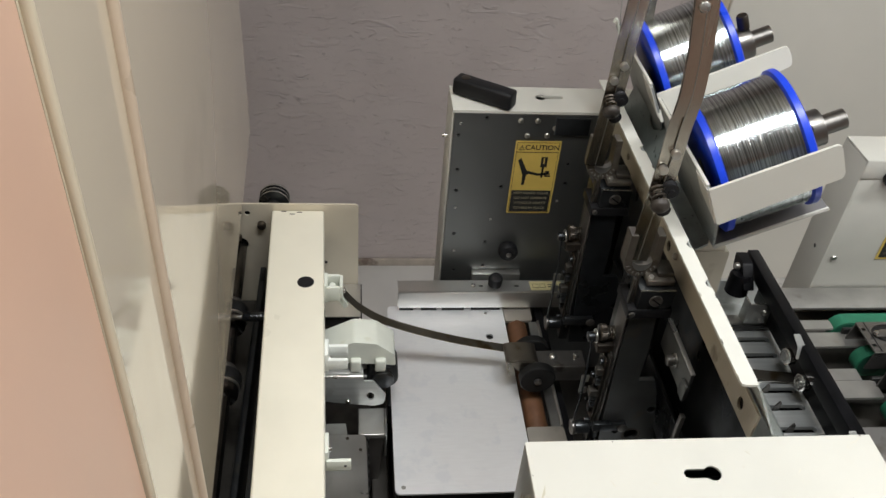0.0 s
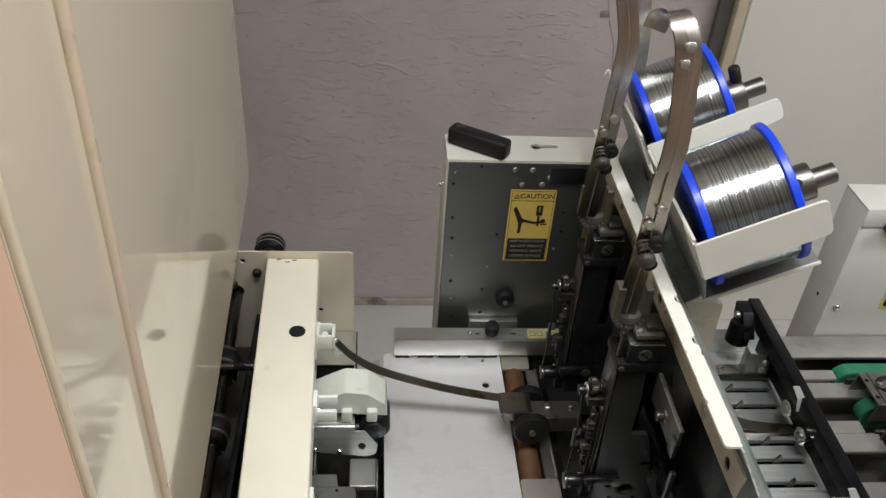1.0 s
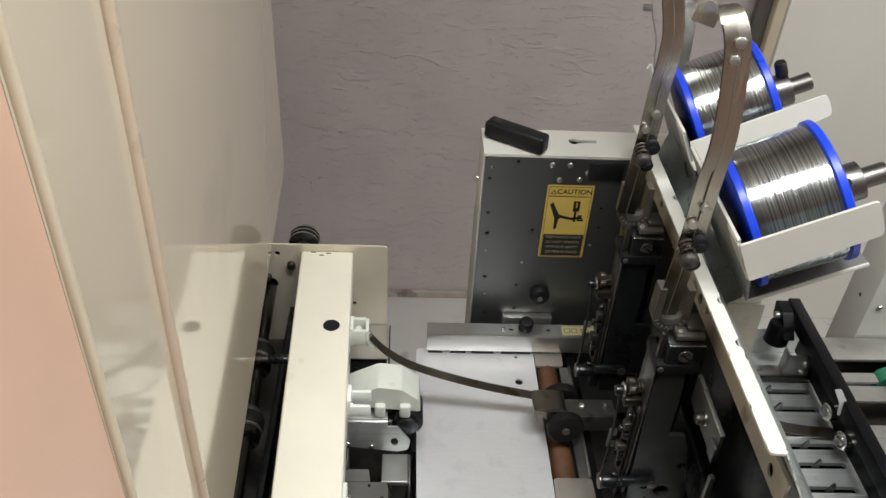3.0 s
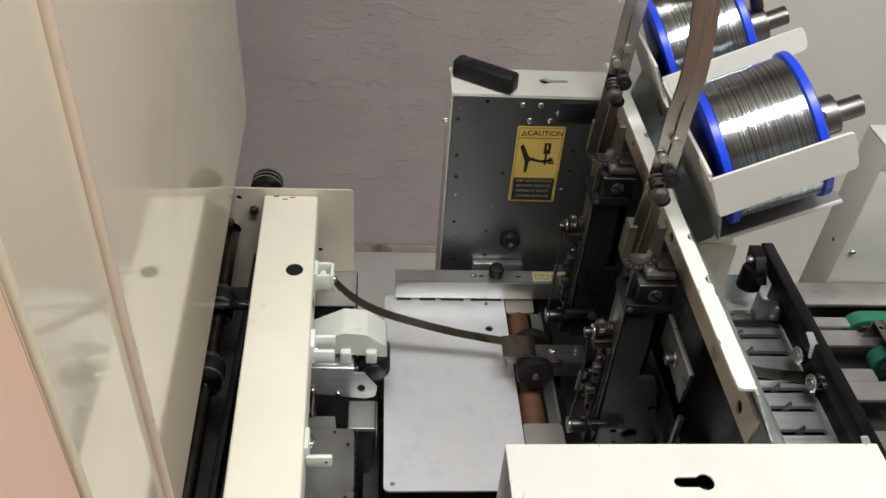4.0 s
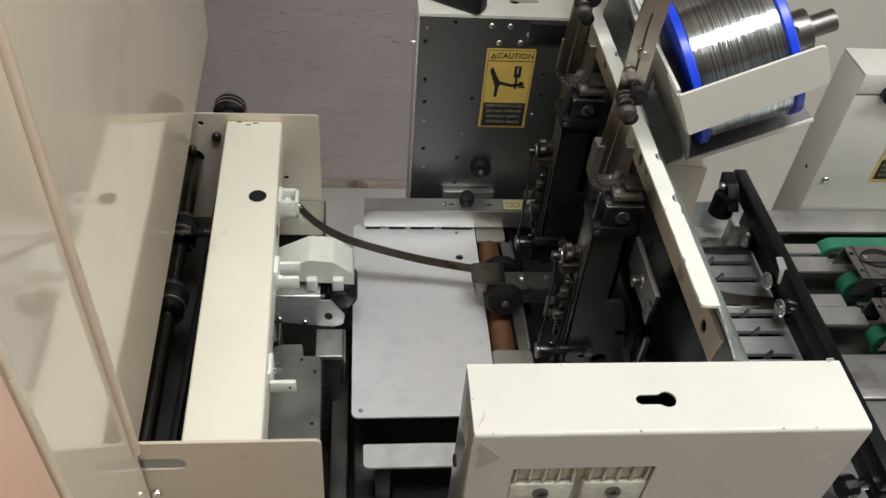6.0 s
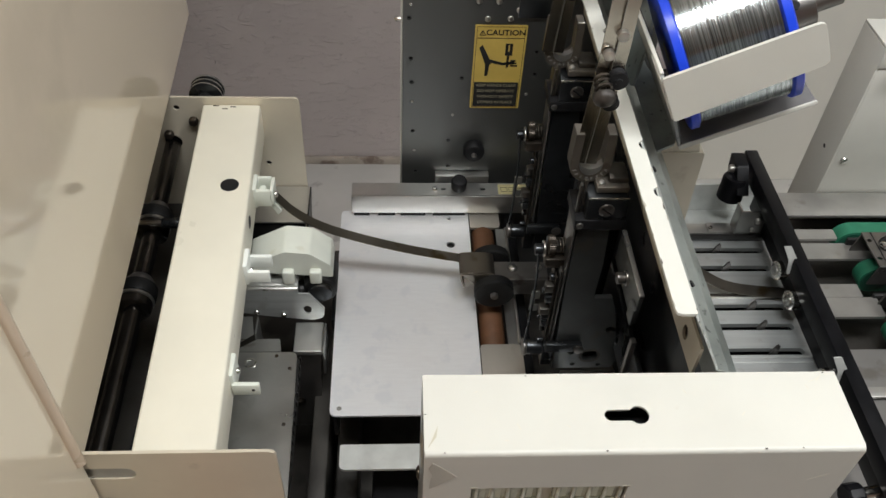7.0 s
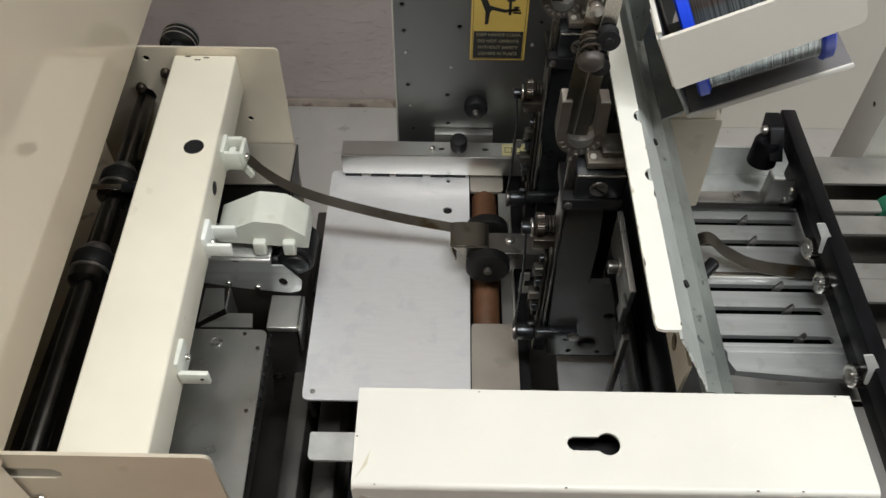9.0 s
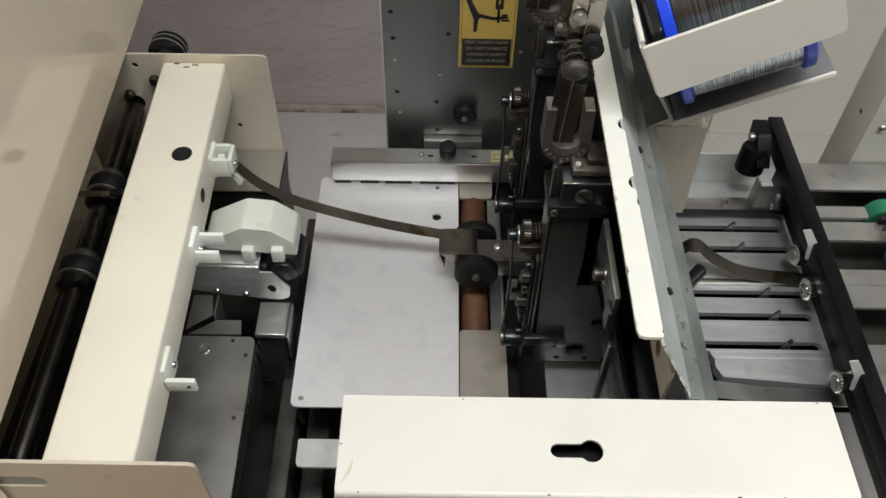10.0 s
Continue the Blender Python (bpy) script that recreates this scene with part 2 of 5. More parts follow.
def wire_mat():
    # close turns of wire: fine rings in colour and relief, slightly ragged
    m = mat("wound_steel_wire", (0.50, 0.51, 0.52), 0.17, metal=1.0, var=0.12, scale=30)
    nt = m.node_tree
    b = nt.nodes["Principled BSDF"]
    tc = nt.nodes.new("ShaderNodeTexCoord")
    outs = []
    for sx, sr in ((1300, 4), (2400, 10), (420, 60)):
        mp = nt.nodes.new("ShaderNodeMapping")
        mp.inputs["Scale"].default_value = (sx, sr, sr)
        nt.links.new(tc.outputs["Object"], mp.inputs["Vector"])
        nz = nt.nodes.new("ShaderNodeTexNoise")
        nz.inputs["Scale"].default_value, nz.inputs["Detail"].default_value = 1.0, 2
        nt.links.new(mp.outputs["Vector"], nz.inputs["Vector"])
        outs.append(nz.outputs["Fac"])
    acc = None
    for o, w in zip(outs, (1.0, 0.6, 0.35)):
        k = nt.nodes.new("ShaderNodeMath")
        k.operation = "MULTIPLY_ADD"
        k.inputs[1].default_value, k.inputs[2].default_value = w, 0
        nt.links.new(o, k.inputs[0])
        if acc:
            nt.links.new(acc, k.inputs[2])
        acc = k.outputs[0]
    bp = nt.nodes.new("ShaderNodeBump")
    bp.inputs["Strength"].default_value, bp.inputs["Distance"].default_value = 0.5, 0.0005
    nt.links.new(acc, bp.inputs["Height"])
    nt.links.new(bp.outputs["Normal"], b.inputs["Normal"])
    cr = nt.nodes.new("ShaderNodeMapRange")
    cr.inputs[1].default_value, cr.inputs[2].default_value = 0.34, 0.58
    cr.inputs[3].default_value, cr.inputs[4].default_value = 0.17, 0.58
    nt.links.new(outs[0], cr.inputs[0])
    cx = nt.nodes.new("ShaderNodeCombineXYZ")
    for i, k in enumerate((0.92, 1.0, 1.02)):
        tint = nt.nodes.new("ShaderNodeMath")
        tint.operation = "MULTIPLY"
        tint.inputs[1].default_value = k
        nt.links.new(cr.outputs[0], tint.inputs[0])
        nt.links.new(tint.outputs[0], cx.inputs[i])
    nt.links.new(cx.outputs[0], b.inputs["Base Color"])
    return m


WIRE = wire_mat()

# ---- builders ----
ORIGIN = {}


def thing(name, label, category, at, group="", kind="", turn=None):
    e = new(name)
    e.empty_display_size = 0.02
    e.matrix_basis = Matrix.Translation(at) @ (turn or Matrix())
    ORIGIN[e.name] = Vector(at) if turn is None else None
    return tagged(e, label, category, group, kind)


def part(name, bm, material, parent=None, label="", smooth=True, crease=35):
    """One bmesh as one mesh object; world coordinates, or the parent's own where the parent is turned."""
    o0 = ORIGIN.get(parent.name) if parent else None
    if o0 is not None:
        bmesh.ops.translate(bm, verts=bm.verts, vec=-o0)
    bmesh.ops.recalc_face_normals(bm, faces=bm.faces)
    me = bpy.data.meshes.new(name)
    bm.to_mesh(me)
    bm.free()
    me.materials.append(material)
    if smooth:
        me.polygons.foreach_set("use_smooth", [True] * len(me.polygons))
        if crease:
            me.set_sharp_from_angle(angle=radians(crease))
    ob = new(name, me)
    if parent:
        ob.parent = parent
        ORIGIN[ob.name] = o0
    return tagged(ob, label)


def B(x0, x1, y0, y1, z0, z1, bev=0.0008, seg=2, bm=None):
    bm = bm or bmesh.new()
    vs = bmesh.ops.create_cube(bm, size=1.0)["verts"]
    for v in vs:
        v.co = Vector(((x0 + x1) / 2 + v.co.x * (x1 - x0), (y0 + y1) / 2 + v.co.y * (y1 - y0), (z0 + z1) / 2 + v.co.z * (z1 - z0)))
    if bev:
        es = list({e for v in vs for e in v.link_edges})
        bmesh.ops.bevel(bm, geom=es, offset=bev, segments=seg, profile=0.5, affect="EDGES")
    return bm


def C(p0, p1, r, r2=None, seg=24, bev=0.0, bm=None):
    bm = bm or bmesh.new()
    p0, p1 = Vector(p0), Vector(p1)
    d = p1 - p0
    r2 = r if r2 is None else r2
    q = d.to_track_quat("Z", "Y").to_matrix().to_4x4()
    vs = bmesh.ops.create_cone(bm, cap_ends=True, segments=seg, radius1=r, radius2=r2, depth=d.length,
                               matrix=Matrix.Translation((p0 + p1) / 2) @ q)["verts"]
    if bev:
        caps = [f for f in {f for v in vs for f in v.link_faces} if len(f.verts) > 4]
        es = list({e for f in caps for e in f.edges})
        bmesh.ops.bevel(bm, geom=es, offset=bev, segments=2, profile=0.5, affect="EDGES")
    return bm


def lathe(profile, p0, axis, seg=40, bm=None):
    """Turned form: (distance along the axis, radius) pairs round the axis through p0."""
    bm = bm or bmesh.new()
    q = Vector(axis).to_track_quat("Z", "Y").to_matrix().to_4x4()
    m = Matrix.Translation(p0) @ q
    rings = []
    for h, r in profile:
        rings.append([bm.verts.new(m @ Vector((r * math.cos(2 * math.pi * i / seg), r * math.sin(2 * math.pi * i / seg), h))) for i in range(seg)])
    for a, b in zip(rings, rings[1:]):
        for i in range(seg):
            bm.faces.new((a[i], a[(i + 1) % seg], b[(i + 1) % seg], b[i]))
    bm.faces.new(list(reversed(rings[0])))
    bm.faces.new(rings[-1])
    return bm


def rounded(pts, r=0.003, n=4):
    """A polygon in the plane with its corners rounded; a point may carry its own radius."""
    out = []
    k = len(pts)
    for i in range(k):
        p = Vector(pts[i][:2])
        rad = pts[i][2] if len(pts[i]) > 2 else r
        a, b = Vector(pts[i - 1][:2]) - p, Vector(pts[(i + 1) % k][:2]) - p
        rad = min(rad, a.length * 0.45, b.length * 0.45)
        if rad <= 0:
            out.append(tuple(p))
            continue
        a, b = p + a.normalized() * rad, p + b.normalized() * rad
        for j in range(n + 1):
            t = j / n
            out.append(tuple(a * (1 - t) ** 2 + p * 2 * t * (1 - t) + b * t * t))
    return out


def ring(cx, cy, rx, ry=None, n=20):
    ry = rx if ry is None else ry
    return [(cx + rx * math.cos(2 * math.pi * i / n), cy + ry * math.sin(2 * math.pi * i / n)) for i in range(n)]


def slot_loop(x0, x1, y, h, n=8):
    r = h / 2
    out = [(x1 - r + r * math.cos(-math.pi / 2 + math.pi * i / n), y + r * math.sin(-math.pi / 2 + math.pi * i / n)) for i in range(n + 1)]
    out += [(x0 + r + r * math.cos(math.pi / 2 + math.pi * i / n), y + r * math.sin(math.pi / 2 + math.pi * i / n)) for i in range(n + 1)]
    return out


def sheet(outer, holes, plane, at, thick, bm=None, m=None):
    """A flat sheet with real holes: plane 'xy' (at is its top), 'xz' (at is its front, thickness to +y), 'yz' (at is its left, thickness to +x)."""
    own = bmesh.new()
    es = []
    for loop in (outer, *holes):
        vs = [own.verts.new((p[0], p[1], 0)) for p in loop]
        es += [own.edges.new((vs[i], vs[(i + 1) % len(vs)])) for i in range(len(vs))]
    bmesh.ops.triangle_fill(own, use_beauty=True, use_dissolve=False, edges=es)
    ext = bmesh.ops.extrude_face_region(own, geom=list(own.faces))
    moved = [g for g in ext["geom"] if isinstance(g, bmesh.types.BMVert)]
    bmesh.ops.translate(own, verts=moved, vec=(0, 0, 1))
    for v in own.verts:
        a, b, c = v.co
        if plane == "xy":
            v.co = (a, b, at - thick * c)
        elif plane == "xz":
            v.co = (a, at + thick * c, b)
        else:
            v.co = (at + thick * c, a, b)
    if m:
        own.transform(m)
    if bm:
        tmp = bpy.data.meshes.new("tmp")
        own.to_mesh(tmp)
        own.free()
        bm.from_mesh(tmp)
        bpy.data.meshes.remove(tmp)
        return bm
    return own


def ribbon(path, width, thick, across, bm=None):
    """A bent strip along a path of points; across: the direction of its width, or one for each point."""
    bm = bm or bmesh.new()
    pts = [Vector(p) for p in path]
    rows = []
    for i, p in enumerate(pts):
        d = (pts[min(i + 1, len(pts) - 1)] - pts[max(i - 1, 0)]).normalized()
        w = Vector(across[i] if isinstance(across, list) else across)
        w = (w - d * w.dot(d)).normalized()
        n = d.cross(w)
        a, b = w * width / 2, n * thick / 2
        rows.append([bm.verts.new(p + s * a + u * b) for s, u in ((-1, -1), (1, -1), (1, 1), (-1, 1))])
    for r0, r1 in zip(rows, rows[1:]):
        for k in range(4):
            bm.faces.new((r0[k], r0[(k + 1) % 4], r1[(k + 1) % 4], r1[k]))
    bm.faces.new(rows[0][::-1])
    bm.faces.new(rows[-1])
    return bm


def curve_points(ctrl, n=8):
    """Catmull-Rom through the control points."""
    p = [Vector(c) for c in ctrl]
    p = [p[0] * 2 - p[1]] + p + [p[-1] * 2 - p[-2]]
    out = []
    for i in range(1, len(p) - 2):
        for j in range(n):
            t = j / n
            out.append(0.5 * ((2 * p[i]) + (p[i + 1] - p[i - 1]) * t + (2 * p[i - 1] - 5 * p[i] + 4 * p[i + 1] - p[i + 2]) * t * t
                              + (3 * p[i] - p[i - 1] - 3 * p[i + 1] + p[i + 2]) * t ** 3))
    out.append(p[-2])
    return out


def tube(path, r, seg=8, bm=None):
    bm = bm or bmesh.new()
    pts = [Vector(p) for p in path]
    rows = []
    ref = Vector((0.31, 0.17, 0.93))
    for i, p in enumerate(pts):
        d = (pts[min(i + 1, len(pts) - 1)] - pts[max(i - 1, 0)]).normalized()
        u = d.cross(ref).normalized()
        v = d.cross(u)
        rows.append([bm.verts.new(p + r * (u * math.cos(2 * math.pi * k / seg) + v * math.sin(2 * math.pi * k / seg))) for k in range(seg)])
    for r0, r1 in zip(rows, rows[1:]):
        for k in range(seg):
            bm.faces.new((r0[k], r0[(k + 1) % seg], r1[(k + 1) % seg], r1[k]))
    bm.faces.new(rows[0][::-1])
    bm.faces.new(rows[-1])
    return bm


def coil(p0, p1, r, turns, wire, n=10):
    p0, p1 = Vector(p0), Vector(p1)
    d = (p1 - p0)
    q = d.to_track_quat("Z", "Y").to_matrix()
    k = turns * n
    return tube([p0 + d * i / k + q @ Vector((r * math.cos(2 * math.pi * i / n), r * math.sin(2 * math.pi * i / n), 0)) for i in range(k + 1)], wire, 6)


def text(name, body, size, material, parent, m, label=""):
    cu = bpy.data.curves.new(name, "FONT")
    cu.body, cu.size, cu.align_x, cu.align_y, cu.extrude, cu.offset = body, size, "CENTER", "CENTER", 0.0001, size * 0.011
    tmp = new(name, cu)
    me = bpy.data.meshes.new_from_object(tmp.evaluated_get(bpy.context.evaluated_depsgraph_get()))
    bpy.data.objects.remove(tmp)
    bm = bmesh.new()
    bm.from_mesh(me)
    bpy.data.meshes.remove(me)
    bm.transform(m)
    return part(name, bm, material, parent, label, smooth=False)


def screw(name, p, axis, r, parent, material=None, h=0.0025):
    """A pan-head screw with a cross-cut head."""
    a = Vector(axis).normalized()
    bm = lathe([(0, r), (h * 0.5, r), (h * 0.85, r * 0.8), (h, r * 0.45)], p, a, 16)
    return part(name, bm, material or BRIGHT, parent)


def knurled(p, axis, r, length, teeth=28):
    """A knurled knob body."""
    bm = bmesh.new()
    q = Vector(axis).to_track_quat("Z", "Y").to_matrix().to_4x4()
    m = Matrix.Translation(p) @ q
    rows = []
    for h, k in ((0, 0.86), (0.12, 1), (0.88, 1), (1, 0.86)):
        rows.append([bm.verts.new(m @ Vector((r * k * (1 if i % 2 else 0.94) * math.cos(math.pi * i / teeth), r * k * (1 if i % 2 else 0.94) * math.sin(math.pi * i / teeth), h * length))) for i in range(2 * teeth)])
    for a, b in zip(rows, rows[1:]):
        for i in range(2 * teeth):
            bm.faces.new((a[i], a[(i + 1) % (2 * teeth)], b[(i + 1) % (2 * teeth)], b[i]))
    bm.faces.new(rows[0][::-1])
    bm.faces.new(rows[-1])
    return bm


# ---- room ----
part("floor", B(-2.2, 3.0, -2.5, 1.81, -0.1, 0, 0), FLOOR)
tagged(bpy.data.objects["floor"], "pale grey worn floor", "floor", kind="structure")
tagged(part("wall_north", B(-2.2, 3.0, 1.81, 1.95, -0.1, 2.7, 0), WALL), "lilac-grey painted flake-board wall with rough strokes", "wall", kind="structure")
# unseen south wall, coloured to bounce warm light onto the front faces
tagged(part("wall_south", B(-2.2, 3.0, -2.6, -2.5, -0.1, 2.7, 0), WARMWALL), "unseen warm brown wall added to bounce light", "wall", kind="structure")
# side walls and ceiling are unseen, added to enclose and bounce the light
tagged(part("wall_west", B(-2.3, -2.2, -2.5, 1.81, -0.1, 2.7, 0), ROOM), "unseen plain wall added to close the room", "wall", kind="structure")
tagged(part("wall_east", B(3.0, 3.1, -2.5, 1.81, -0.1, 2.7, 0), ROOM), "unseen plain wall added to close the room", "wall", kind="structure")
tagged(part("ceiling", B(-2.3, 3.1, -2.6, 1.95, 2.7, 2.8, 0), CEIL), "unseen pale ceiling added to close the room", "ceiling", kind="structure")
tagged(part("baseboard", B(-2.2, 0.70, 1.800, 1.8085, 0.0, 0.022, 0.001), SKIRT), "thin grimy beige strip at the wall's foot", "baseboard", kind="structure")
door = thing("door_1", "off-white flat wall panel with a dark gap and pale edge trim", "door", (1.4, 1.77, 0), kind="structure")
part("door_leaf", B(0.763, 2.2, 1.745, 1.785, 0.0, 2.2, 0.004), DOORP, door)
part("edge_trim", B(0.738, 0.762, 1.75, 1.788, 0.0, 2.2, 0.004), PALE_BEAD, door)
part("gap_strip", B(0.706, 0.737, 1.77, 1.788, 0.0, 2.2, 0.002), DOORDARK, door)

# ---- feeder cabinet on the paper's way in ----
cab = thing("feeder_cabinet", "tall cream glossy feeder cabinet with a beige seam bead", "machine cabinet", (-0.5, 0.45, 0.0))
k = -0.0427


def px(y):
    return -0.1627 + k * (y - 0.37)


bm = bmesh.new()
prof = [(0.3568, 0.991), (0.877, 0.992), (0.877, 1.95), (0.3568, 1.95)]
vs = [bm.verts.new((px(y), y, z)) for y, z in prof] + [bm.verts.new((-0.80, y, z)) for y, z in prof]
bm.faces.new(vs[:4]), bm.faces.new(vs[4:][::-1])
for i in range(4):
    bm.faces.new((vs[i], vs[4 + i], vs[4 + (i + 1) % 4], vs[(i + 1) % 4]))
part("side_panel", bm, GLOSS, cab, smooth=False)
part("lower_body", B(-0.80, -0.20, 0.372, 0.95, 0.0, 0.80, 0.003), CREAM_DIRTY, cab)


def upright_panel(y0, y1):
    bm = bmesh.new()
    vs = [bm.verts.new((x, y, z)) for z in (0.0, 1.95) for x, y in ((-0.80, y0), (px(y0), y0), (px(y1), y1), (-0.80, y1))]
    bm.faces.new(vs[:4][::-1]), bm.faces.new(vs[4:])
    for i in range(4):
        bm.faces.new((vs[i], vs[(i + 1) % 4], vs[4 + (i + 1) % 4], vs[4 + i]))
    return bm


part("front_panel", upright_panel(0.2612, 0.3562), GLOSS, cab, smooth=False)


def bead(z0, r, ys):
    """Edge trim on the panel's face, slightly bowed: one y for each height."""
    zs = [z0, 1.1, 1.2, 1.3, 1.4, 1.6, 1.95]
    return tube(curve_points([(px(y) + 0.0008, y, z) for y, z in zip(ys, zs)], 6), r, 14)


part("seam_bead", bead(0.996, 0.0036, (0.3540, 0.3550, 0.3560, 0.3580, 0.3608, 0.3660, 0.3750)), BEIGE_BEAD, cab)
part("corner_bead", bead(0.3, 0.0026, (0.2635, 0.2640, 0.2645, 0.2650, 0.2655, 0.2665, 0.2680)), PALE_BEAD, cab, "pale corner bead")
part("end_panel", upright_panel(0.10, 0.2606), TAN, cab, "pinkish tan end panel")

# ---- feed bridge: two end plates, a box beam and its hooks ----
far_plate = thing("end_plate", "cream metal end plate with drilled holes behind the beam", "machine plate", (-0.12, 0.737, 0.70))
part("plate", sheet(rounded([(-0.24, 0.70), (-0.060, 0.70), (-0.060, 0.989), (-0.24, 0.989)], 0.005), [ring(-0.175, 0.977, 0.003), ring(-0.096, 0.910, 0.0028), ring(-0.185, 0.936, 0.0085, n=24)], "xz", 0.736, 0.0022), CREAMSTEEL, far_plate)
part("hole_backing", B(-0.200, -0.085, 0.7390, 0.7400, 0.895, 0.9835, 0), BLACK, far_plate)
for p in ((-0.187, 0.7355, 0.9465), (-0.161, 0.7355, 0.963)):
    screw("bolt", p, (0, -1, 0), 0.0046, far_plate, GRIMY, 0.006)
near_plate = thing("end_plate", "brownish cream metal end plate with a long slot and three screws", "machine plate", (-0.12, 0.36, 0.70))
part("plate", sheet(rounded([(-0.24, 0.70), (-0.0435, 0.70), (-0.0435, 0.999, 0.006), (-0.24, 0.999)], 0.003), [slot_loop(-0.238, -0.133, 0.975, 0.0130)], "xz", 0.358, 0.0022), CREAMSTEEL, near_plate)
part("slot_backing", sheet(slot_loop(-0.2375, -0.1335, 0.975, 0.0122), [], "xz", 0.3590, 0.0011), SHADE, near_plate, "bright steel bar behind the slot")
for p in ((-0.128, 0.3575, 0.918), (-0.102, 0.3575, 0.919), (-0.157, 0.3575, 0.941)):
    screw("screw", p, (0, -1, 0), 0.0036, near_plate, BRIGHT, 0.004)

beam = thing("box_beam", "cream painted box beam between the two end plates", "machine beam", (-0.12, 0.36, 0.944))
bm = B(-0.1495, -0.0960, 0.3607, 0.7355, 0.944, 0.982, 0.0022, 3)
for v in bm.verts:
    v.co.x += 0.0325 * (0.7355 - v.co.y)
part("beam_tube", bm, CREAM, beam)
for x, y in ((-0.128, 0.7285), (-0.121, 0.7315), (-0.137, 0.7330)):
    part("paint_chip", B(x - 0.0025, x + 0.0025, y - 0.0007, y + 0.0007, 0.9815, 0.9822, 0), GRIMY, beam)
part("hole_plug", C((-0.1095, 0.6225, 0.9815), (-0.1095, 0.6225, 0.9826), 0.0078, seg=32, bev=0.0005), BLACK, beam, "round black hole plug")
part("side_hole_plug", C((-0.0925, 0.594, 0.966), (-0.0912, 0.594, 0.966), 0.0055, seg=24), BLACK, beam)


def hook(y, h, material, dx=0.0, reach=0.0715):
    b = thing("nylon_clip", "small white nylon clip screwed to the beam's side", "clip", (-0.09, y, 0.945), "clips on the beam")
    part("back", B(dx - 0.0925, dx - 0.0885, y - 0.010, y + 0.010, 0.950, 0.972, 0.0008), material, b)
    for s in (-1, 1):
        part("jaw", B(dx - 0.0900, dx - reach, y + s * 0.0085 - 0.0017, y + s * 0.0085 + 0.0017, 0.953, 0.953 + h, 0.0008), material, b)
    screw("screw", (dx - 0.0885, y, 0.957), (1, 0, 0), 0.0025, b)
    return b


clip = hook(0.638, 0.017, NYLON, -0.0012, 0.0770)
part("bridge", B(-0.0915, -0.0750, 0.6282, 0.6468, 0.9515, 0.9555, 0.0008), NYLON, clip)
part("front_wall", B(-0.0782, -0.0750, 0.6282, 0.6468, 0.9515, 0.970, 0.0008), NYLON, clip)
part("slanted_foot", sheet([(-0.0748, 0.9530), (-0.0700, 0.9440), (-0.0735, 0.9400), (-0.0790, 0.9510)], [], "xz", 0.6300, 0.0080), NYLON, clip)
part("peg", C((-0.0850, 0.6375, 0.9556), (-0.0850, 0.6375, 0.9660), 0.0030, seg=16, bev=0.0006), NYLON, clip)
hook(0.548, 0.012, MINT, 0.0020)
tail = thing("nylon_clip", "small white nylon L-shaped clip screwed to the beam's side", "clip", (-0.09, 0.452, 0.945), "clips on the beam")
part("back", B(-0.0876, -0.0836, 0.434, 0.454, 0.950, 0.972, 0.0008), NYLON, tail)
part("jaw", B(-0.0856, -0.0660, 0.4320, 0.4355, 0.951, 0.963, 0.0008), NYLON, tail)
part("jaw_hole", C((-0.0705, 0.4317, 0.9575), (-0.0705, 0.4321, 0.9575), 0.0012, seg=12), DARK, tail)
screw("screw", (-0.0836, 0.447, 0.960), (1, 0, 0), 0.0025, tail)

shaft = thing("drive_shaft", "dark steel drive shaft with grooved pulley and two collars", "shaft", (-0.18, 0.55, 0.90))
part("shaft_rod", C((-0.1745, 0.3625, 0.934), (-0.1855, 0.7340, 0.934), 0.0075, bev=0.0006), SHAFT, shaft)
for y in (0.615, 0.529):
    xs = -0.1775 - 0.028 * (y - 0.45)
    part("collar", lathe([(0, 0.0100), (0.0025, 0.0138), (0.0075, 0.0142), (0.0100, 0.0142)], (xs, y - 0.006, 0.934), (0, 1, 0), 32), SHAFT, shaft, "dark steel collar")
    part("collar_ring", lathe([(0, 0.0128), (0.0006, 0.0150), (0.0026, 0.0150), (0.0030, 0.0130)], (xs, y + 0.0042, 0.934), (0, 1, 0), 36), STEEL, shaft, "bright steel ring")
    part("tyre", C((xs, y + 0.0074, 0.934), (xs - 0.0003, y + 0.0200, 0.934), 0.0155, seg=36, bev=0.001), RUBBER, shaft, "black rubber tyre")
    part("rear_collar", lathe([(0, 0.0125), (0.0040, 0.0125), (0.0100, 0.0090)], (xs - 0.0003, y + 0.0202, 0.934), (0, 1, 0), 32), CARRIAGE, shaft, "worn steel collar")
rod = thing("cross_rod", "thin dark steel cross rod beside the shaft", "rod", (-0.16, 0.63, 0.93))
part("rod", C((-0.1680, 0.606, 0.953), (-0.130, 0.606, 0.953), 0.0046, bev=0.0005), OXIDE, rod)
part("rod_tip", C((-0.205, 0.606, 0.953), (-0.1681, 0.606, 0.953), 0.0024), BRIGHT, rod)
pulley = thing("grooved_pulley", "dark grooved steel pulley behind the end plate", "pulley", (-0.148, 0.76, 0.96))
part("pulley_wheel", lathe([(0, 0.011), (0.001, 0.0155), (0.003, 0.0155), (0.005, 0.0115), (0.007, 0.0155), (0.009, 0.0155), (0.0105, 0.012), (0.012, 0.0155), (0.015, 0.0155), (0.016, 0.011)], (-0.148, 0.744, 0.983), (0, 1, 0), 40), OXIDE, pulley)
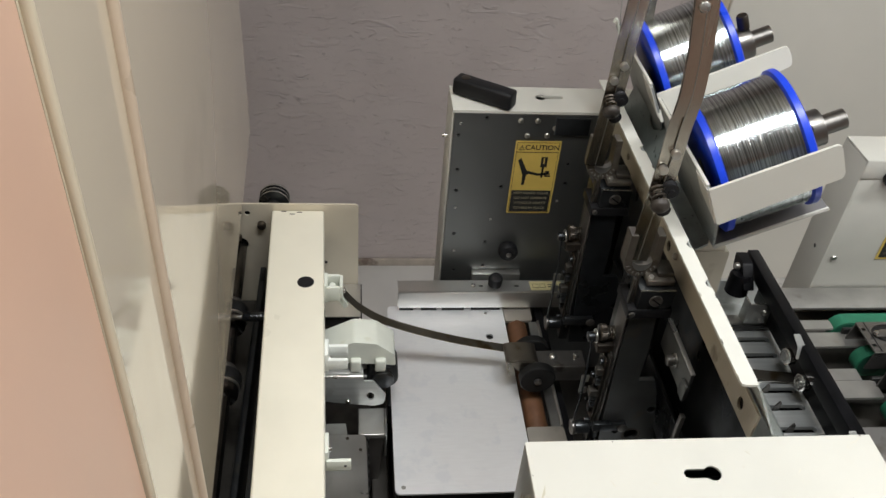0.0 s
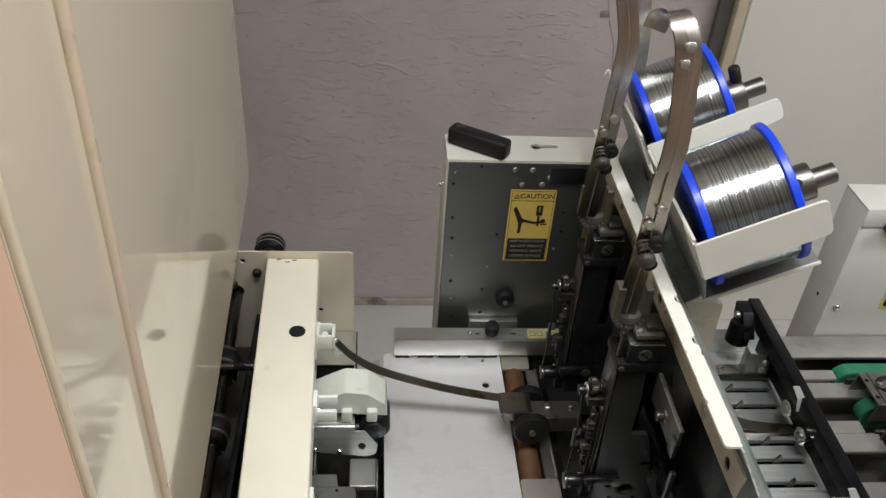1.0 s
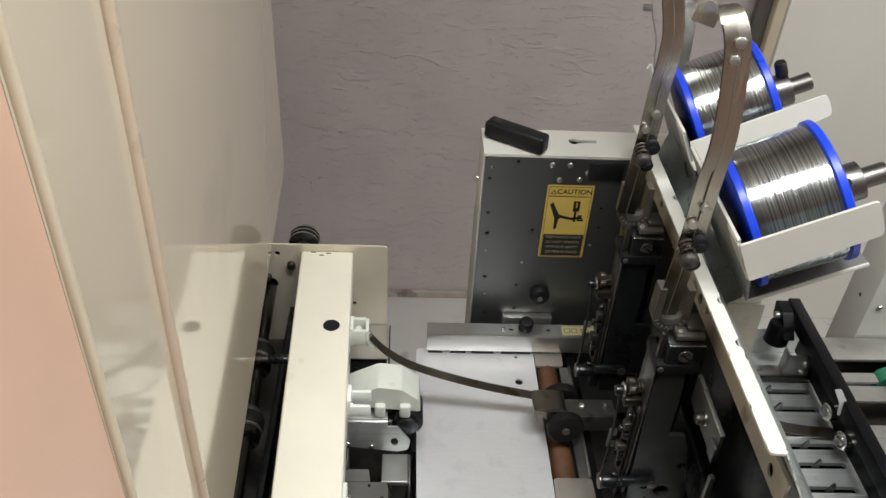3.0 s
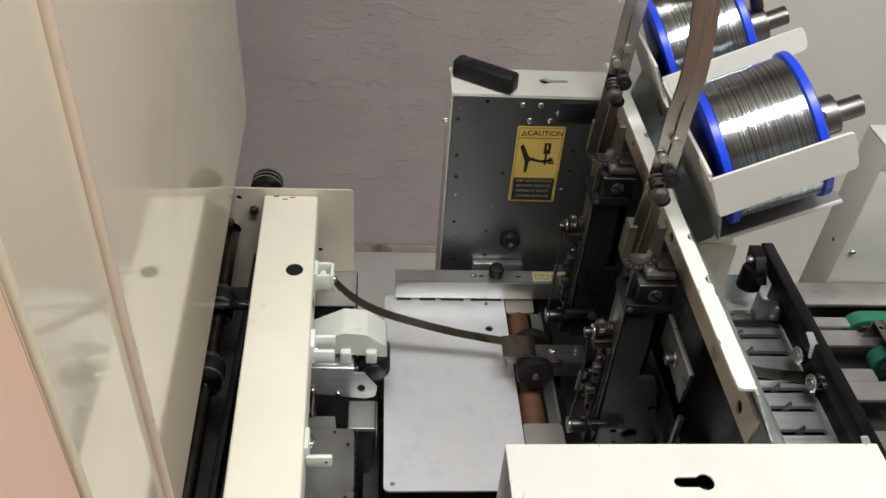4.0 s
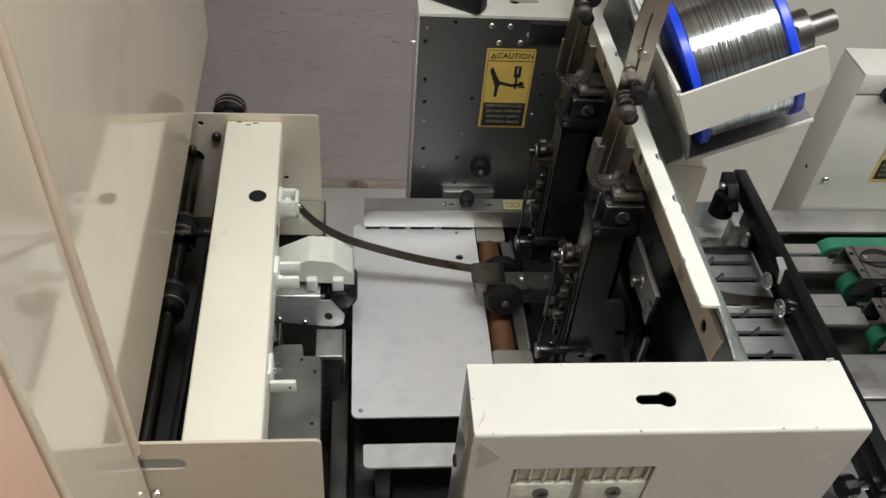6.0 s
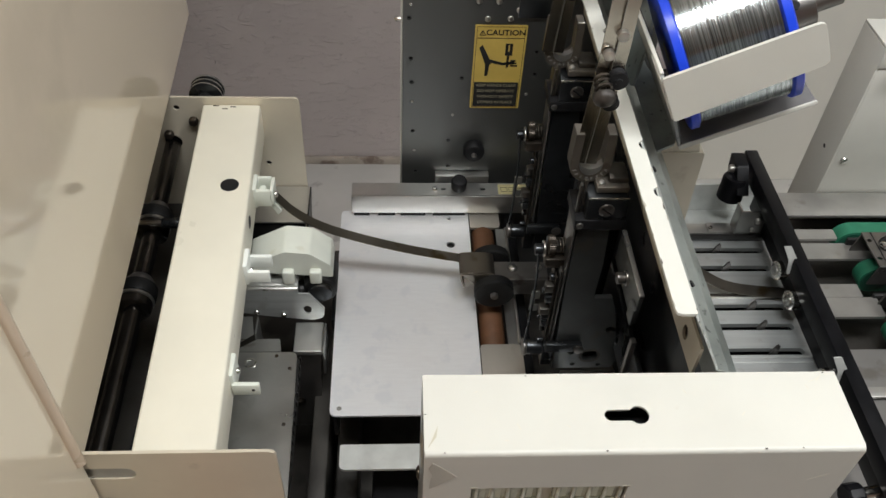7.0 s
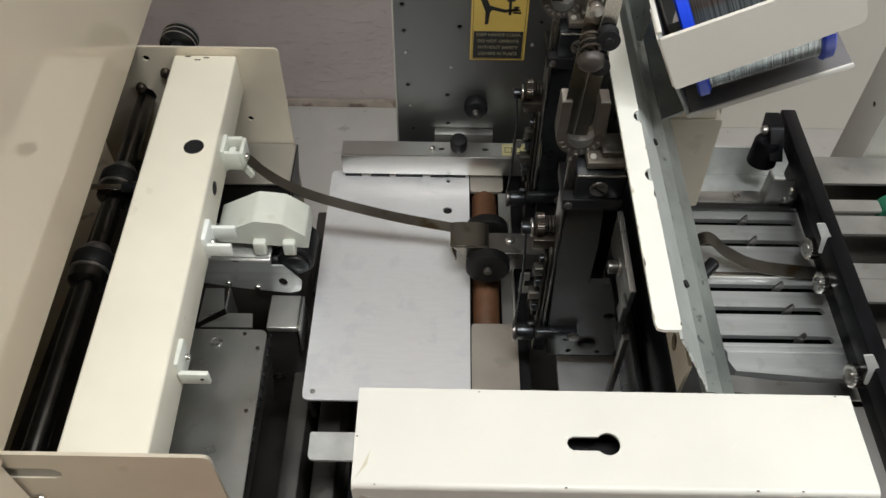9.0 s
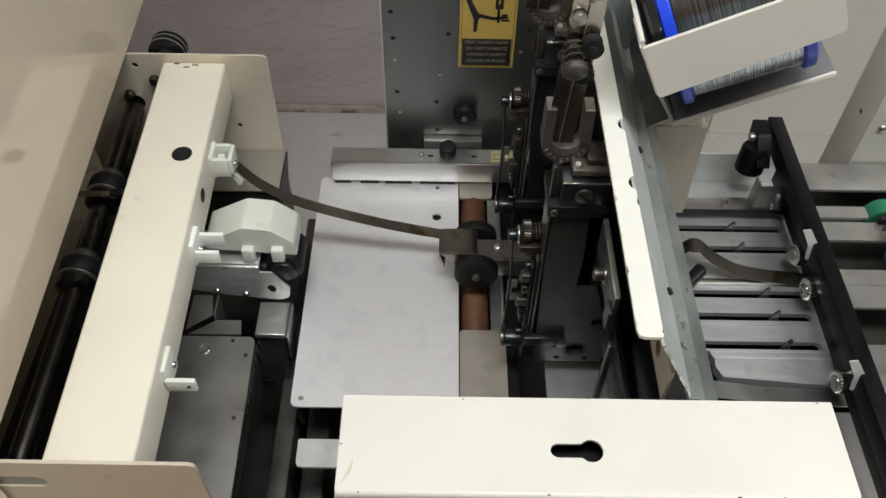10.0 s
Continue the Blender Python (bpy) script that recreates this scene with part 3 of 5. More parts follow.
for y in (0.7453, 0.7515, 0.7570):
    part("rim", C((-0.148, y, 0.983), (-0.148, y + 0.0011, 0.983), 0.0159, seg=40, bev=0.0003), STEEL, pulley)
part("hub", C((-0.148, 0.7385, 0.983), (-0.148, 0.764, 0.983), 0.006), DARK, pulley)

# dark feed well between the beam and the cabinet
well = thing("feed_well", "dark steel feed tray below the drive shaft", "machine tray", (-0.17, 0.55, 0.84))
part("tray", B(-0.235, -0.1490, 0.3625, 0.7345, 0.850, 0.856, 0.001), PAN, well)
part("side_rail", B(-0.1480, -0.1440, 0.3625, 0.7345, 0.856, 0.9425, 0.0006), DARK, well)
part("inner_rail", B(-0.166, -0.160, 0.3625, 0.7345, 0.857, 0.905, 0.0008), OXIDE, well)

# steel plate below the beam, with a toothed edge
fp = thing("feed_plate", "grey steel feed plate with toothed edge and a press-stud hole", "machine plate", (-0.09, 0.44, 0.86))
part("plate", sheet(rounded([(-0.143, 0.362), (-0.049, 0.362), (-0.053, 0.521, 0.006), (-0.143, 0.521)], 0.001), [ring(-0.091, 0.5095, 0.0028)], "xy", 0.883, 0.0018), FEEDSHEET, fp)
part("eyelet", sheet(ring(-0.091, 0.5095, 0.0050, n=28), [ring(-0.091, 0.5095, 0.0034, n=28)], "xy", 0.8845, 0.0014), STEEL, fp)
part("eyelet_centre", C((-0.091, 0.5095, 0.8815), (-0.091, 0.5095, 0.8834), 0.0027, seg=20), SHADE, fp)
for x, y in ((-0.0580, 0.4500), (-0.0580, 0.5040), (-0.0700, 0.5170)):
    part("rivet", C((x, y, 0.8828), (x, y, 0.8835), 0.0016, seg=14, bev=0.0002), GRIMY, fp)
part("edge_flange", B(-0.0530, -0.0512, 0.3640, 0.5150, 0.858, 0.8808, 0.0003), DARK, fp)
for i in range(18):
    part("edge_tooth", B(-0.0511, -0.0500, 0.3660 + 0.0089 * i, 0.3684 + 0.0089 * i, 0.872, 0.8795, 0.0003), DARK, fp)

shf = thing("feed_shelf", "pale steel shelf with a pointed fin behind the feed rollers", "machine plate", (-0.08, 0.71, 0.84))
part("shelf", sheet([(-0.138, 0.682), (-0.0575, 0.682), (-0.0575, 0.7350), (-0.138, 0.7350)], [], "xy", 0.8795, 0.0015), PLATE, shf)
part("fin", sheet([(0.7350, 0.8790), (0.684, 0.8790), (0.680, 0.8450), (0.712, 0.8450)], [], "yz", -0.0572, 0.0012), DARK, shf)
part("dark_wall", B(-0.1425, -0.0590, 0.6840, 0.6880, 0.80, 0.8778, 0.0006), DARK, shf)
part("wall_eyelet", lathe([(0, 0.0045), (0.0012, 0.0045), (0.0016, 0.0030)], (-0.093, 0.6838, 0.8600), (0, -1, 0), 20), GRIMY, shf)

# ---- feed head on the beam ----
fh = thing("feed_roller_unit", "steel feed roller head under a white moulded nylon hood", "feed roller", (-0.06, 0.585, 0.86))
prof = [(-0.0970, 0.9165), (-0.0970, 0.9240), (-0.0645, 0.9415), (-0.0430, 0.9390), (-0.0255, 0.9245), (-0.0240, 0.9100)]
part("hood", sheet(rounded(prof, 0.0025), [], "xz", 0.5825, 0.0325), NYLON, fh, "white moulded nylon hood with chamfered top")
for x in (-0.0625, -0.0390):
    part("hood_tab", B(x - 0.0052, x + 0.0052, 0.5765, 0.5830, 0.9065, 0.9215, 0.0018, 3), NYLON, fh)
arm_out = [(-0.118, 0.876), (-0.085, 0.8690), (-0.044, 0.8630), (-0.0345, 0.8665, 0.004), (-0.0330, 0.8790, 0.002), (-0.0455, 0.8990, 0.001), (-0.0550, 0.8992, 0.0005), (-0.0550, 0.9030, 0.0005), (-0.118, 0.9030, 0.0005)]
part("side_bracket", sheet(rounded(arm_out, 0.002), [ring(-0.0483, 0.8775, 0.0038, 0.0056)], "xz", 0.5720, 0.0018), DELIVERY, fh)
part("bracket_fold", C((-0.118, 0.5748, 0.9028), (-0.0552, 0.5748, 0.9028), 0.0028, seg=20), LIGHTSTEEL, fh)
part("bracket_shelf", B(-0.118, -0.0552, 0.5750, 0.6080, 0.9030, 0.9050, 0.0005), LIGHTSTEEL, fh)
part("far_bracket", sheet(rounded(arm_out, 0.003), [], "xz", 0.6120, 0.0018), STEEL, fh)
part("roller_shaft", C((-0.1180, 0.590, 0.884), (-0.0500, 0.590, 0.884), 0.0090, seg=24), DARK, fh)
part("feed_roller", C((-0.0362, 0.5790, 0.8960), (-0.0362, 0.6100, 0.8960), 0.0150, seg=36, bev=0.0015), RUBBER, fh, "black rubber feed roller")
part("roller_cap", C((-0.0362, 0.5745, 0.8960), (-0.0362, 0.5792, 0.8960), 0.0105, seg=30, bev=0.001), OXIDE, fh)
for x, z in ((-0.0935, 0.8755), (-0.0700, 0.8715)):
    screw("screw", (x, 0.5718, z), (0, -1, 0), 0.0028, fh, BRIGHT)
fb = thing("guide_block", "bent steel guide block with a dark leg below the feed head", "guide", (-0.05, 0.55, 0.80))
part("block_top", B(-0.0600, -0.0345, 0.5370, 0.5705, 0.8560, 0.8620, 0.0012, 3), GALV, fb)
part("block_side", B(-0.0342, -0.0325, 0.5360, 0.5705, 0.8300, 0.8610, 0.0006), SHADE, fb)
part("leg", sheet(rounded([(-0.0700, 0.74), (-0.0420, 0.74), (-0.0360, 0.8555), (-0.0590, 0.8555)], 0.003), [ring(-0.0600, 0.784, 0.0034, 0.0028)], "xz", 0.5385, 0.002), CARRIAGE, fb)
part("leg_eyelet", sheet(ring(-0.0600, 0.784, 0.0056, 0.0048, n=24), [ring(-0.0600, 0.784, 0.0036, 0.0030, n=24)], "xz", 0.5372, 0.0008), GRIMY, fb)
ch = thing("chute", "bent bright steel chute below the feed head", "chute", (-0.09, 0.55, 0.85))
part("chute_floor", sheet(rounded([(-0.1130, 0.5350), (-0.0700, 0.5350), (-0.0720, 0.5490), (-0.0915, 0.5490)], 0.001), [], "xy", 0.8650, 0.0015), SHADE, ch)
bm = bmesh.new()
q = [(-0.1135, 0.5355, 0.8700), (-0.0945, 0.5500, 0.8700), (-0.0975, 0.5690, 0.8720), (-0.1130, 0.5690, 0.8720)]
bm.faces.new([bm.verts.new(v) for v in q])
bmesh.ops.solidify(bm, geom=list(bm.faces), thickness=0.0014)
part("chute_flap", bm, LIGHTSTEEL, ch)
part("chute_wall", sheet([(0.5490, 0.8400), (0.5690, 0.8400), (0.5690, 0.8720), (0.5490, 0.8720)], [], "yz", -0.0935, 0.0014), SHADE, ch)

# spring strip from the clip to the press roller
sp = thing("spring_strip", "long tarnished spring-steel strip bowed over the table", "spring strip", (0.0, 0.64, 0.87))
path = curve_points([(-0.0742, 0.6375, 0.955), (-0.0600, 0.6365, 0.9375), (-0.037, 0.636, 0.920), (-0.003, 0.636, 0.9045), (0.045, 0.635, 0.8895), (0.098, 0.632, 0.8795)], 8)
part("strip", ribbon(path, 0.0100, 0.0007, (0, 1, 0.10)), SPRING, sp)
screw("screw", (-0.0748, 0.634, 0.961), (1, 0, 0), 0.003, sp)

# ---- table ----
tb = thing("feed_table", "brushed aluminium feed table plate with rounded corners", "table plate", (0.04, 0.60, 0.82))
part("table_plate", sheet(rounded([(-0.026, 0.481, 0.006), (0.1075, 0.481, 0.001), (0.1075, 0.7345, 0.001), (-0.0265, 0.7345, 0.006)], 0.004), [ring(0.087, 0.684, 0.0042), ring(0.087, 0.7225, 0.0020)], "xy", 0.8455, 0.002), TABLE, tb)
part("flush_pin", C((-0.018, 0.4885, 0.8440), (-0.018, 0.4885, 0.8457), 0.0022, seg=20, bev=0.0002), RAIL, tb, "dull flush pin")
part("hole_back", B(0.080, 0.094, 0.677, 0.728, 0.8380, 0.8415, 0), DARK, tb)
part("left_rail", B(-0.0240, -0.0200, 0.49, 0.7325, 0.80, 0.8434, 0.0004), DARK, tb)
part("stud", B(-0.0300, -0.0262, 0.588, 0.648, 0.815, 0.8435, 0.0008), BLACK, tb)
st = thing("press_strip", "steel roller strip beside the table with cut-out windows", "machine plate", (0.13, 0.60, 0.82))
part("near_pad", sheet(rounded([(0.1085, 0.39), (0.1470, 0.39), (0.1470, 0.5560, 0.005), (0.1085, 0.5560, 0.004)], 0.002), [], "xy", 0.8455, 0.003), BEIGE_PLATE, st, "beige worn pad below the roller")
part("far_pad", sheet(rounded([(0.1085, 0.7090, 0.002), (0.1400, 0.7090, 0.005), (0.1400, 0.742), (0.1085, 0.742)], 0.002), [], "xy", 0.8455, 0.003), BEIGE_PLATE, st, "beige worn pad above the roller")
part("side_strip", sheet([(0.1350, 0.5565), (0.1470, 0.5565), (0.1470, 0.7085), (0.1350, 0.7085)], [], "xy", 0.8440, 0.002), SHADE, st)
part("strip_lip", B(0.1440, 0.1468, 0.5570, 0.7080, 0.8443, 0.8475, 0.0008), STEEL, st)
part("gap_channel", B(0.1478, 0.1575, 0.38, 0.742, 0.815, 0.835, 0.0005), BLACK, st)
rl = thing("brown_roller", "brown rubber roller set below the table's edge", "roller", (0.122, 0.63, 0.82))
part("roller", C((0.1220, 0.556, 0.834), (0.1220, 0.7105, 0.834), 0.0118, seg=36, bev=0.001), BROWN, rl)
tt = thing("support_tab", "bare steel support tab beside the front housing", "machine plate", (0.02, 0.44, 0.82))
part("tab", sheet(rounded([(-0.0155, 0.430, 0.005), (0.16, 0.430), (0.16, 0.453), (-0.0155, 0.453, 0.002)], 0.002), [], "xy", 0.846, 0.0025), PALESHEET, tt)
# paper fence
fn = thing("side_fence", "folded steel side fence with black knob and yellow tag", "fence", (0.07, 0.735, 0.85))
part("top_flange", sheet([(-0.0150, 0.7285), (0.215, 0.7285), (0.215, 0.7475), (-0.0150, 0.7475)], [slot_loop(0.0775, 0.0830, 0.738, 0.0028), slot_loop(0.119, 0.1250, 0.738, 0.0030)], "xy", 0.8735, 0.0015), PLATE, fn)
part("front_face", B(-0.0150, 0.215, 0.7262, 0.7283, 0.8500, 0.8735, 0.0008), PLATE, fn)
for x0, x1 in ((-0.013, 0.003), (0.012, 0.030), (0.036, 0.062), (0.070, 0.104)):
    part("dark_slit", B(x0, x1, 0.7268, 0.7280, 0.8462, 0.8498, 0), BLACK, fn)
part("foot_strip", B(-0.0130, 0.105, 0.7350, 0.7380, 0.8300, 0.8440, 0.0003), STEEL, fn)
screw("screw", (0.0715, 0.738, 0.8735), (0, 0, 1), 0.0028, fn)
part("knob", lathe([(0, 0.006), (0.002, 0.0078), (0.012, 0.0082), (0.0145, 0.0070), (0.0155, 0.004)], (0.0965, 0.7395, 0.8737), (0, -0.2, 1), 28), BLACK, fn)
part("tag", B(0.138, 0.175, 0.7300, 0.7450, 0.8737, 0.8741, 0), TAG, fn, "small yellow tag with a printed outline")
for i, (a, b2) in enumerate(((0.1405, 0.1475), (0.149, 0.1555))):
    part("tag_print", sheet([(a, 0.7335), (b2, 0.7335), (b2, 0.7405), (a, 0.7405)], [[(a + 0.0006, 0.7341), (b2 - 0.0006, 0.7341), (b2 - 0.0006, 0.7399), (a + 0.0006, 0.7399)]], "xy", 0.8744, 0.0002), INK, fn)
for i in range(2):
    part("tag_print", B(0.1585, 0.1685, 0.7350 + 0.0035 * i, 0.7362 + 0.0035 * i, 0.8742, 0.8744, 0), INK, fn)

# ---- machine base below everything ----
base = thing("machine_base", "dark machine base with cream outer walls", "machine base", (0.2, 0.55, 0.0))
part("pan", B(-0.20, 1.6, 0.30, 0.80, 0.66, 0.68, 0.002), PAN, base)
part("front_wall", B(-0.20, 1.6, 0.298, 0.310, 0.0, 0.76, 0.002), CREAM_DIRTY, base)
part("rear_wall", B(0.040, 1.6, 0.790, 0.800, 0.0, 0.80, 0.002), CREAM_DIRTY, base)
part("cross_channel", B(-0.046, -0.030, 0.37, 0.73, 0.70, 0.79, 0.002), PAN, base)
part("side_channel", B(-0.024, -0.004, 0.37, 0.73, 0.70, 0.765, 0.002), PAN, base)
part("inner_box", B(0.01, 0.10, 0.36, 0.47, 0.68, 0.79, 0.004), BLACK, base)

# ---- rear housing of the stitcher ----
rh = thing("rear_housing", "cream stitcher housing with a dull steel inner panel", "machine housing", (0.16, 0.79, 0.70))
holes = [ring(x, z, 0.0021, n=12) for x, z in ((0.043, 1.055), (0.045, 1.012), (0.046, 0.985), (0.048, 0.925), (0.071, 1.076), (0.052, 0.870), (0.085, 0.913), (0.086, 0.878), (0.165, 1.02), (0.166, 0.995), (0.095, 0.99))]
part("steel_panel", sheet([(0.0375, 0.70), (0.279, 0.70), (0.279, 1.0805), (0.0375, 1.0805)], holes, "xz", 0.7700, 0.0025), PANEL, rh)
part("panel_backing", B(0.0385, 0.278, 0.7735, 0.7760, 0.70, 1.078, 0), DARK, rh)
part("cover_top", sheet([(0.0355, 0.7705), (0.281, 0.7705), (0.281, 0.8225), (0.0355, 0.8225)], [[*ring(0.131, 0.8005, 0.0056, 0.0056)[2:-1], (0.1535, 0.7978), (0.1556, 0.8005), (0.1535, 0.8032)]], "xy", 1.0840, 0.0030), CREAM_BOX, rh)
part("cover_side", B(0.0355, 0.0372, 0.7728, 0.8225, 0.70, 1.0809, 0.0006), CREAM_BOX, rh)
part("cover_side", B(0.2793, 0.281, 0.7728, 0.8225, 0.70, 1.0809, 0.0006), CREAM_BOX, rh)
part("cover_back", B(0.0373, 0.2792, 0.8205, 0.8225, 0.70, 1.0808, 0), CREAM_BOX, rh)
part("keyhole_dark", B(0.12, 0.16, 0.79, 0.81, 1.0700, 1.0720, 0), BLACK, rh)
for p in ((0.1065, 1.0735), (0.1245, 1.0735), (0.1155, 1.0555), (0.1365, 1.056), (0.147, 1.0735), (0.144, 1.065)):
    screw("screw", (p[0], 0.7698, p[1]), (0, -1, 0), 0.0030, rh, STEEL, 0.002)
for x, z in ((0.0445, 1.0690), (0.0470, 0.9620), (0.0500, 0.9000), (0.0880, 0.9460), (0.1600, 0.9720)):
    screw("panel_screw", (x, 0.7698, z), (0, -1, 0), 0.0016, rh, STEEL, 0.0010)
screw("latch_pin", (0.0354, 0.80, 1.036), (-1, 0, 0), 0.0026, rh, BRIGHT, 0.006)
part("dark_corner_plate", B(0.143, 0.180, 0.7672, 0.7695, 1.058, 1.078, 0.0005), OXIDE, rh)
part("foot_bracket", B(0.073, 0.130, 0.7600, 0.7695, 0.8560, 0.8720, 0.0006), PLATE, rh)
part("star_knob", lathe([(0, 0.0105), (0.002, 0.0112), (0.009, 0.0112), (0.0115, 0.0095), (0.0120, 0.0050), (0.0125, 0.0030)], (0.112, 0.7697, 0.9040), (0, -1, 0), 28), BLACK, rh, "black round knob")
screw("knob_screw", (0.112, 0.7570, 0.9040), (0, -1, 0), 0.0030, rh, CARRIAGE, 0.002)
hb = B(-0.0335, 0.0335, -0.0090, 0.0090, 0, 0.0190, 0.0036, 3)
hb.transform(pose(0.069, 0.792, 1.0845, 0, 0, -33))
grip = part("clamp_handle", hb, BLACK, rh, "black plastic clamp handle lying on the cover")
hb = C((-0.022, -0.0005, 0.0188), (-0.022, -0.0005, 0.0198), 0.0048, seg=20, bev=0.0004)
hb.transform(pose(0.069, 0.792, 1.0845, 0, 0, -33))
part("handle_screw", hb, GRIMY, grip)

# caution label
cl = thing("caution_label", "yellow and black caution label with hand pictogram", "label", (0.129, 0.7695, 0.955))
part("label_sheet", sheet(rounded([(0.1045, 0.9555), (0.1535, 0.9555), (0.1535, 1.0495), (0.1045, 1.0495)], 0.001), [], "xz", 0.7690, 0.0005), YELLOW, cl)
part("border", sheet([(0.1062, 0.9570), (0.1518, 0.9570), (0.1518, 1.0480), (0.1062, 1.0480)], [[(0.1066, 0.9574), (0.1514, 0.9574), (0.1514, 1.0476), (0.1066, 1.0476)]], "xz", 0.7687, 0.0002), INK, cl)
part("head_line", B(0.1066, 0.1514, 0.7687, 0.7689, 1.0355, 1.0361, 0), INK, cl)
part("black_field", B(0.1072, 0.1508, 0.7687, 0.7689, 0.9580, 0.9865, 0), INK, cl)
text("heading", "CAUTION", 0.0082, INK, cl, Matrix.Translation((0.1335, 0.7687, 1.0416)) @ pose(0, 0, 0, 90, 0, 0))
part("warning_triangle", sheet([(0.1085, 1.0385), (0.1150, 1.0385), (0.11175, 1.0445)], [[(0.1095, 1.0391), (0.1140, 1.0391), (0.11175, 1.0432)]], "xz", 0.7687, 0.0002), INK, cl)
part("warning_mark", B(0.1115, 0.1120, 0.7687, 0.7689, 1.0397, 1.0422, 0), INK, cl)
for i, line in enumerate(("KEEP HANDS CLEAR", "DO NOT OPERATE", "WITHOUT SAFETY", "COVERS IN PLACE")):
    text("lettering", line, 0.0043, PALE, cl, Matrix.Translation((0.129, 0.7685, 0.9830 - 0.0067 * i)) @ pose(0, 0, 0, 90, 0, 0))
part("pictogram_arm", sheet([(0.1095, 1.0250), (0.1125, 1.0285), (0.1205, 1.0125), (0.1330, 1.0090), (0.1445, 1.0105), (0.1445, 1.0075), (0.1330, 1.0060), (0.1225, 1.0085), (0.1205, 1.0060), (0.1195, 0.9940), (0.1165, 0.9935), (0.1165, 1.0065)], [], "xz", 0.7687, 0.0002), INK, cl)
part("pictogram_tool", sheet([(0.1345, 1.0170), (0.1415, 1.0170), (0.1415, 1.0300), (0.1345, 1.0300)], [[(0.1372, 1.0215), (0.1386, 1.0215), (0.1386, 1.0285), (0.1372, 1.0285)]], "xz", 0.7687, 0.0002), INK, cl)
part("pictogram_pin", B(0.1365, 0.1388, 0.7687, 0.7689, 1.0035, 1.0168, 0), INK, cl)
for i in range(3):
    part("pictogram_finger", B(0.1405, 0.1475 - 0.001 * i, 0.7687, 0.7689, 1.0048 + 0.0028 * i, 1.0065 + 0.0028 * i, 0), INK, cl)

# ---- front housing ----
fr = thing("front_housing", "cream front housing with keyhole slot and scuffed corners", "machine housing", (0.16, 0.335, 0.70))
key = [*ring(0.1620, 0.3312, 0.0056, n=24)[0:10], (0.1575, 0.3347), (0.1460, 0.3347), (0.1439, 0.3335), (0.1430, 0.3312), (0.1439, 0.3289), (0.1460, 0.3277), (0.1575, 0.3277), *ring(0.1620, 0.3312, 0.0056, n=24)[15:]]
part("top_panel", sheet(rounded([(0.0455, 0.3109), (0.2805, 0.3109), (0.2805, 0.3585), (0.0455, 0.3585)], 0.0002, 2), [key], "xy", 1.0781, 0.0014), CREAM_BOX, fr)
part("front_panel", sheet([(0.0455, 0.72), (0.2805, 0.72), (0.2805, 1.0758), (0.0455, 1.0758)], [[(0.0720, 0.9860), (0.1590, 0.9860), (0.1590, 1.0420), (0.0720, 1.0420)]], "xz", 0.3085, 0.0022), CREAM_BOX, fr)
part("rounded_fold", C((0.0455, 0.3109, 1.0757), (0.2805, 0.3109, 1.0757), 0.00235, seg=24, bev=0.0006), CREAM_BOX, fr)
part("recess_back", B(0.0600, 0.1720, 0.3150, 0.3165, 0.980, 1.048, 0), TANPAINT, fr, "tan recess behind the blocks")
for x in (0.0735, 0.1580):
    part("paint_chip", sheet(ring(x, 1.0428, 0.0022, 0.0008, 7), [], "xz", 0.3081, 0.0003), GRIME, fr)
part("side_panel", B(0.0455, 0.0475, 0.3120, 0.3585, 0.72, 1.0752, 0.0006), PLATE, fr, "bare steel side panel")
part("side_panel", B(0.2785, 0.2805, 0.3120, 0.3585, 0.72, 1.0752, 0.0006), CREAM_BOX, fr)
part("inner_panel", B(0.0478, 0.2782, 0.3560, 0.3585, 0.72, 1.0752, 0), PANEL, fr)
part("keyhole_dark", B(0.135, 0.175, 0.322, 0.340, 1.0600, 1.0620, 0), BLACK, fr)
part("keyhole_stud", C((0.1525, 0.3322, 1.0622), (0.1525, 0.3322, 1.0690), 0.0012, seg=12, bev=0.0004), BRIGHT, fr)
screw("side_rivet", (0.0454, 0.3490, 0.9870), (-1, 0, 0), 0.0045, fr, GRIMY, 0.002)
for k in range(4):
    part("bare_patch", sheet([(0.3240 + 0.006 * k, 1.070 - 0.008 * k), (0.3275 + 0.006 * k, 1.064 - 0.010 * k), (0.3260 + 0.006 * k, 1.035), (0.3225 + 0.006 * k, 1.045 - 0.004 * k)], [], "yz", 0.0451, 0.0003), GRIME, fr)
part("bare_patch", sheet([(0.0500, 1.0700), (0.0540, 1.0665), (0.0630, 1.0560), (0.0565, 1.0500), (0.0488, 1.0430), (0.0494, 1.0520), (0.0500, 1.0580), (0.0490, 1.0610), (0.0480, 1.0650)], [], "xz", 0.3082, 0.0003), BEIGE_PLATE, fr, "bare patch of peeled paint")
part("bare_patch", sheet([(0.0470, 0.3125), (0.0520, 0.3190), (0.0530, 0.3260), (0.0490, 0.3160)], [], "xy", 1.0784, 0.0003), CREAM_DIRTY, fr)
for x, y, r in ((0.0560, 0.3098, 0.0007), (0.1410, 0.3097, 0.0010), (0.2260, 0.3097, 0.0012), (0.2460, 0.3098, 0.0008), (0.0465, 0.3330, 0.0008), (0.1030, 0.3572, 0.0007), (0.2735, 0.3578, 0.0009)):
    part("paint_chip", sheet(ring(x, y, r * 0.7, r * 0.4, 7), [], "xy", 1.0782, 0.0003), GRIMY, fr)
rng = random.Random(11)
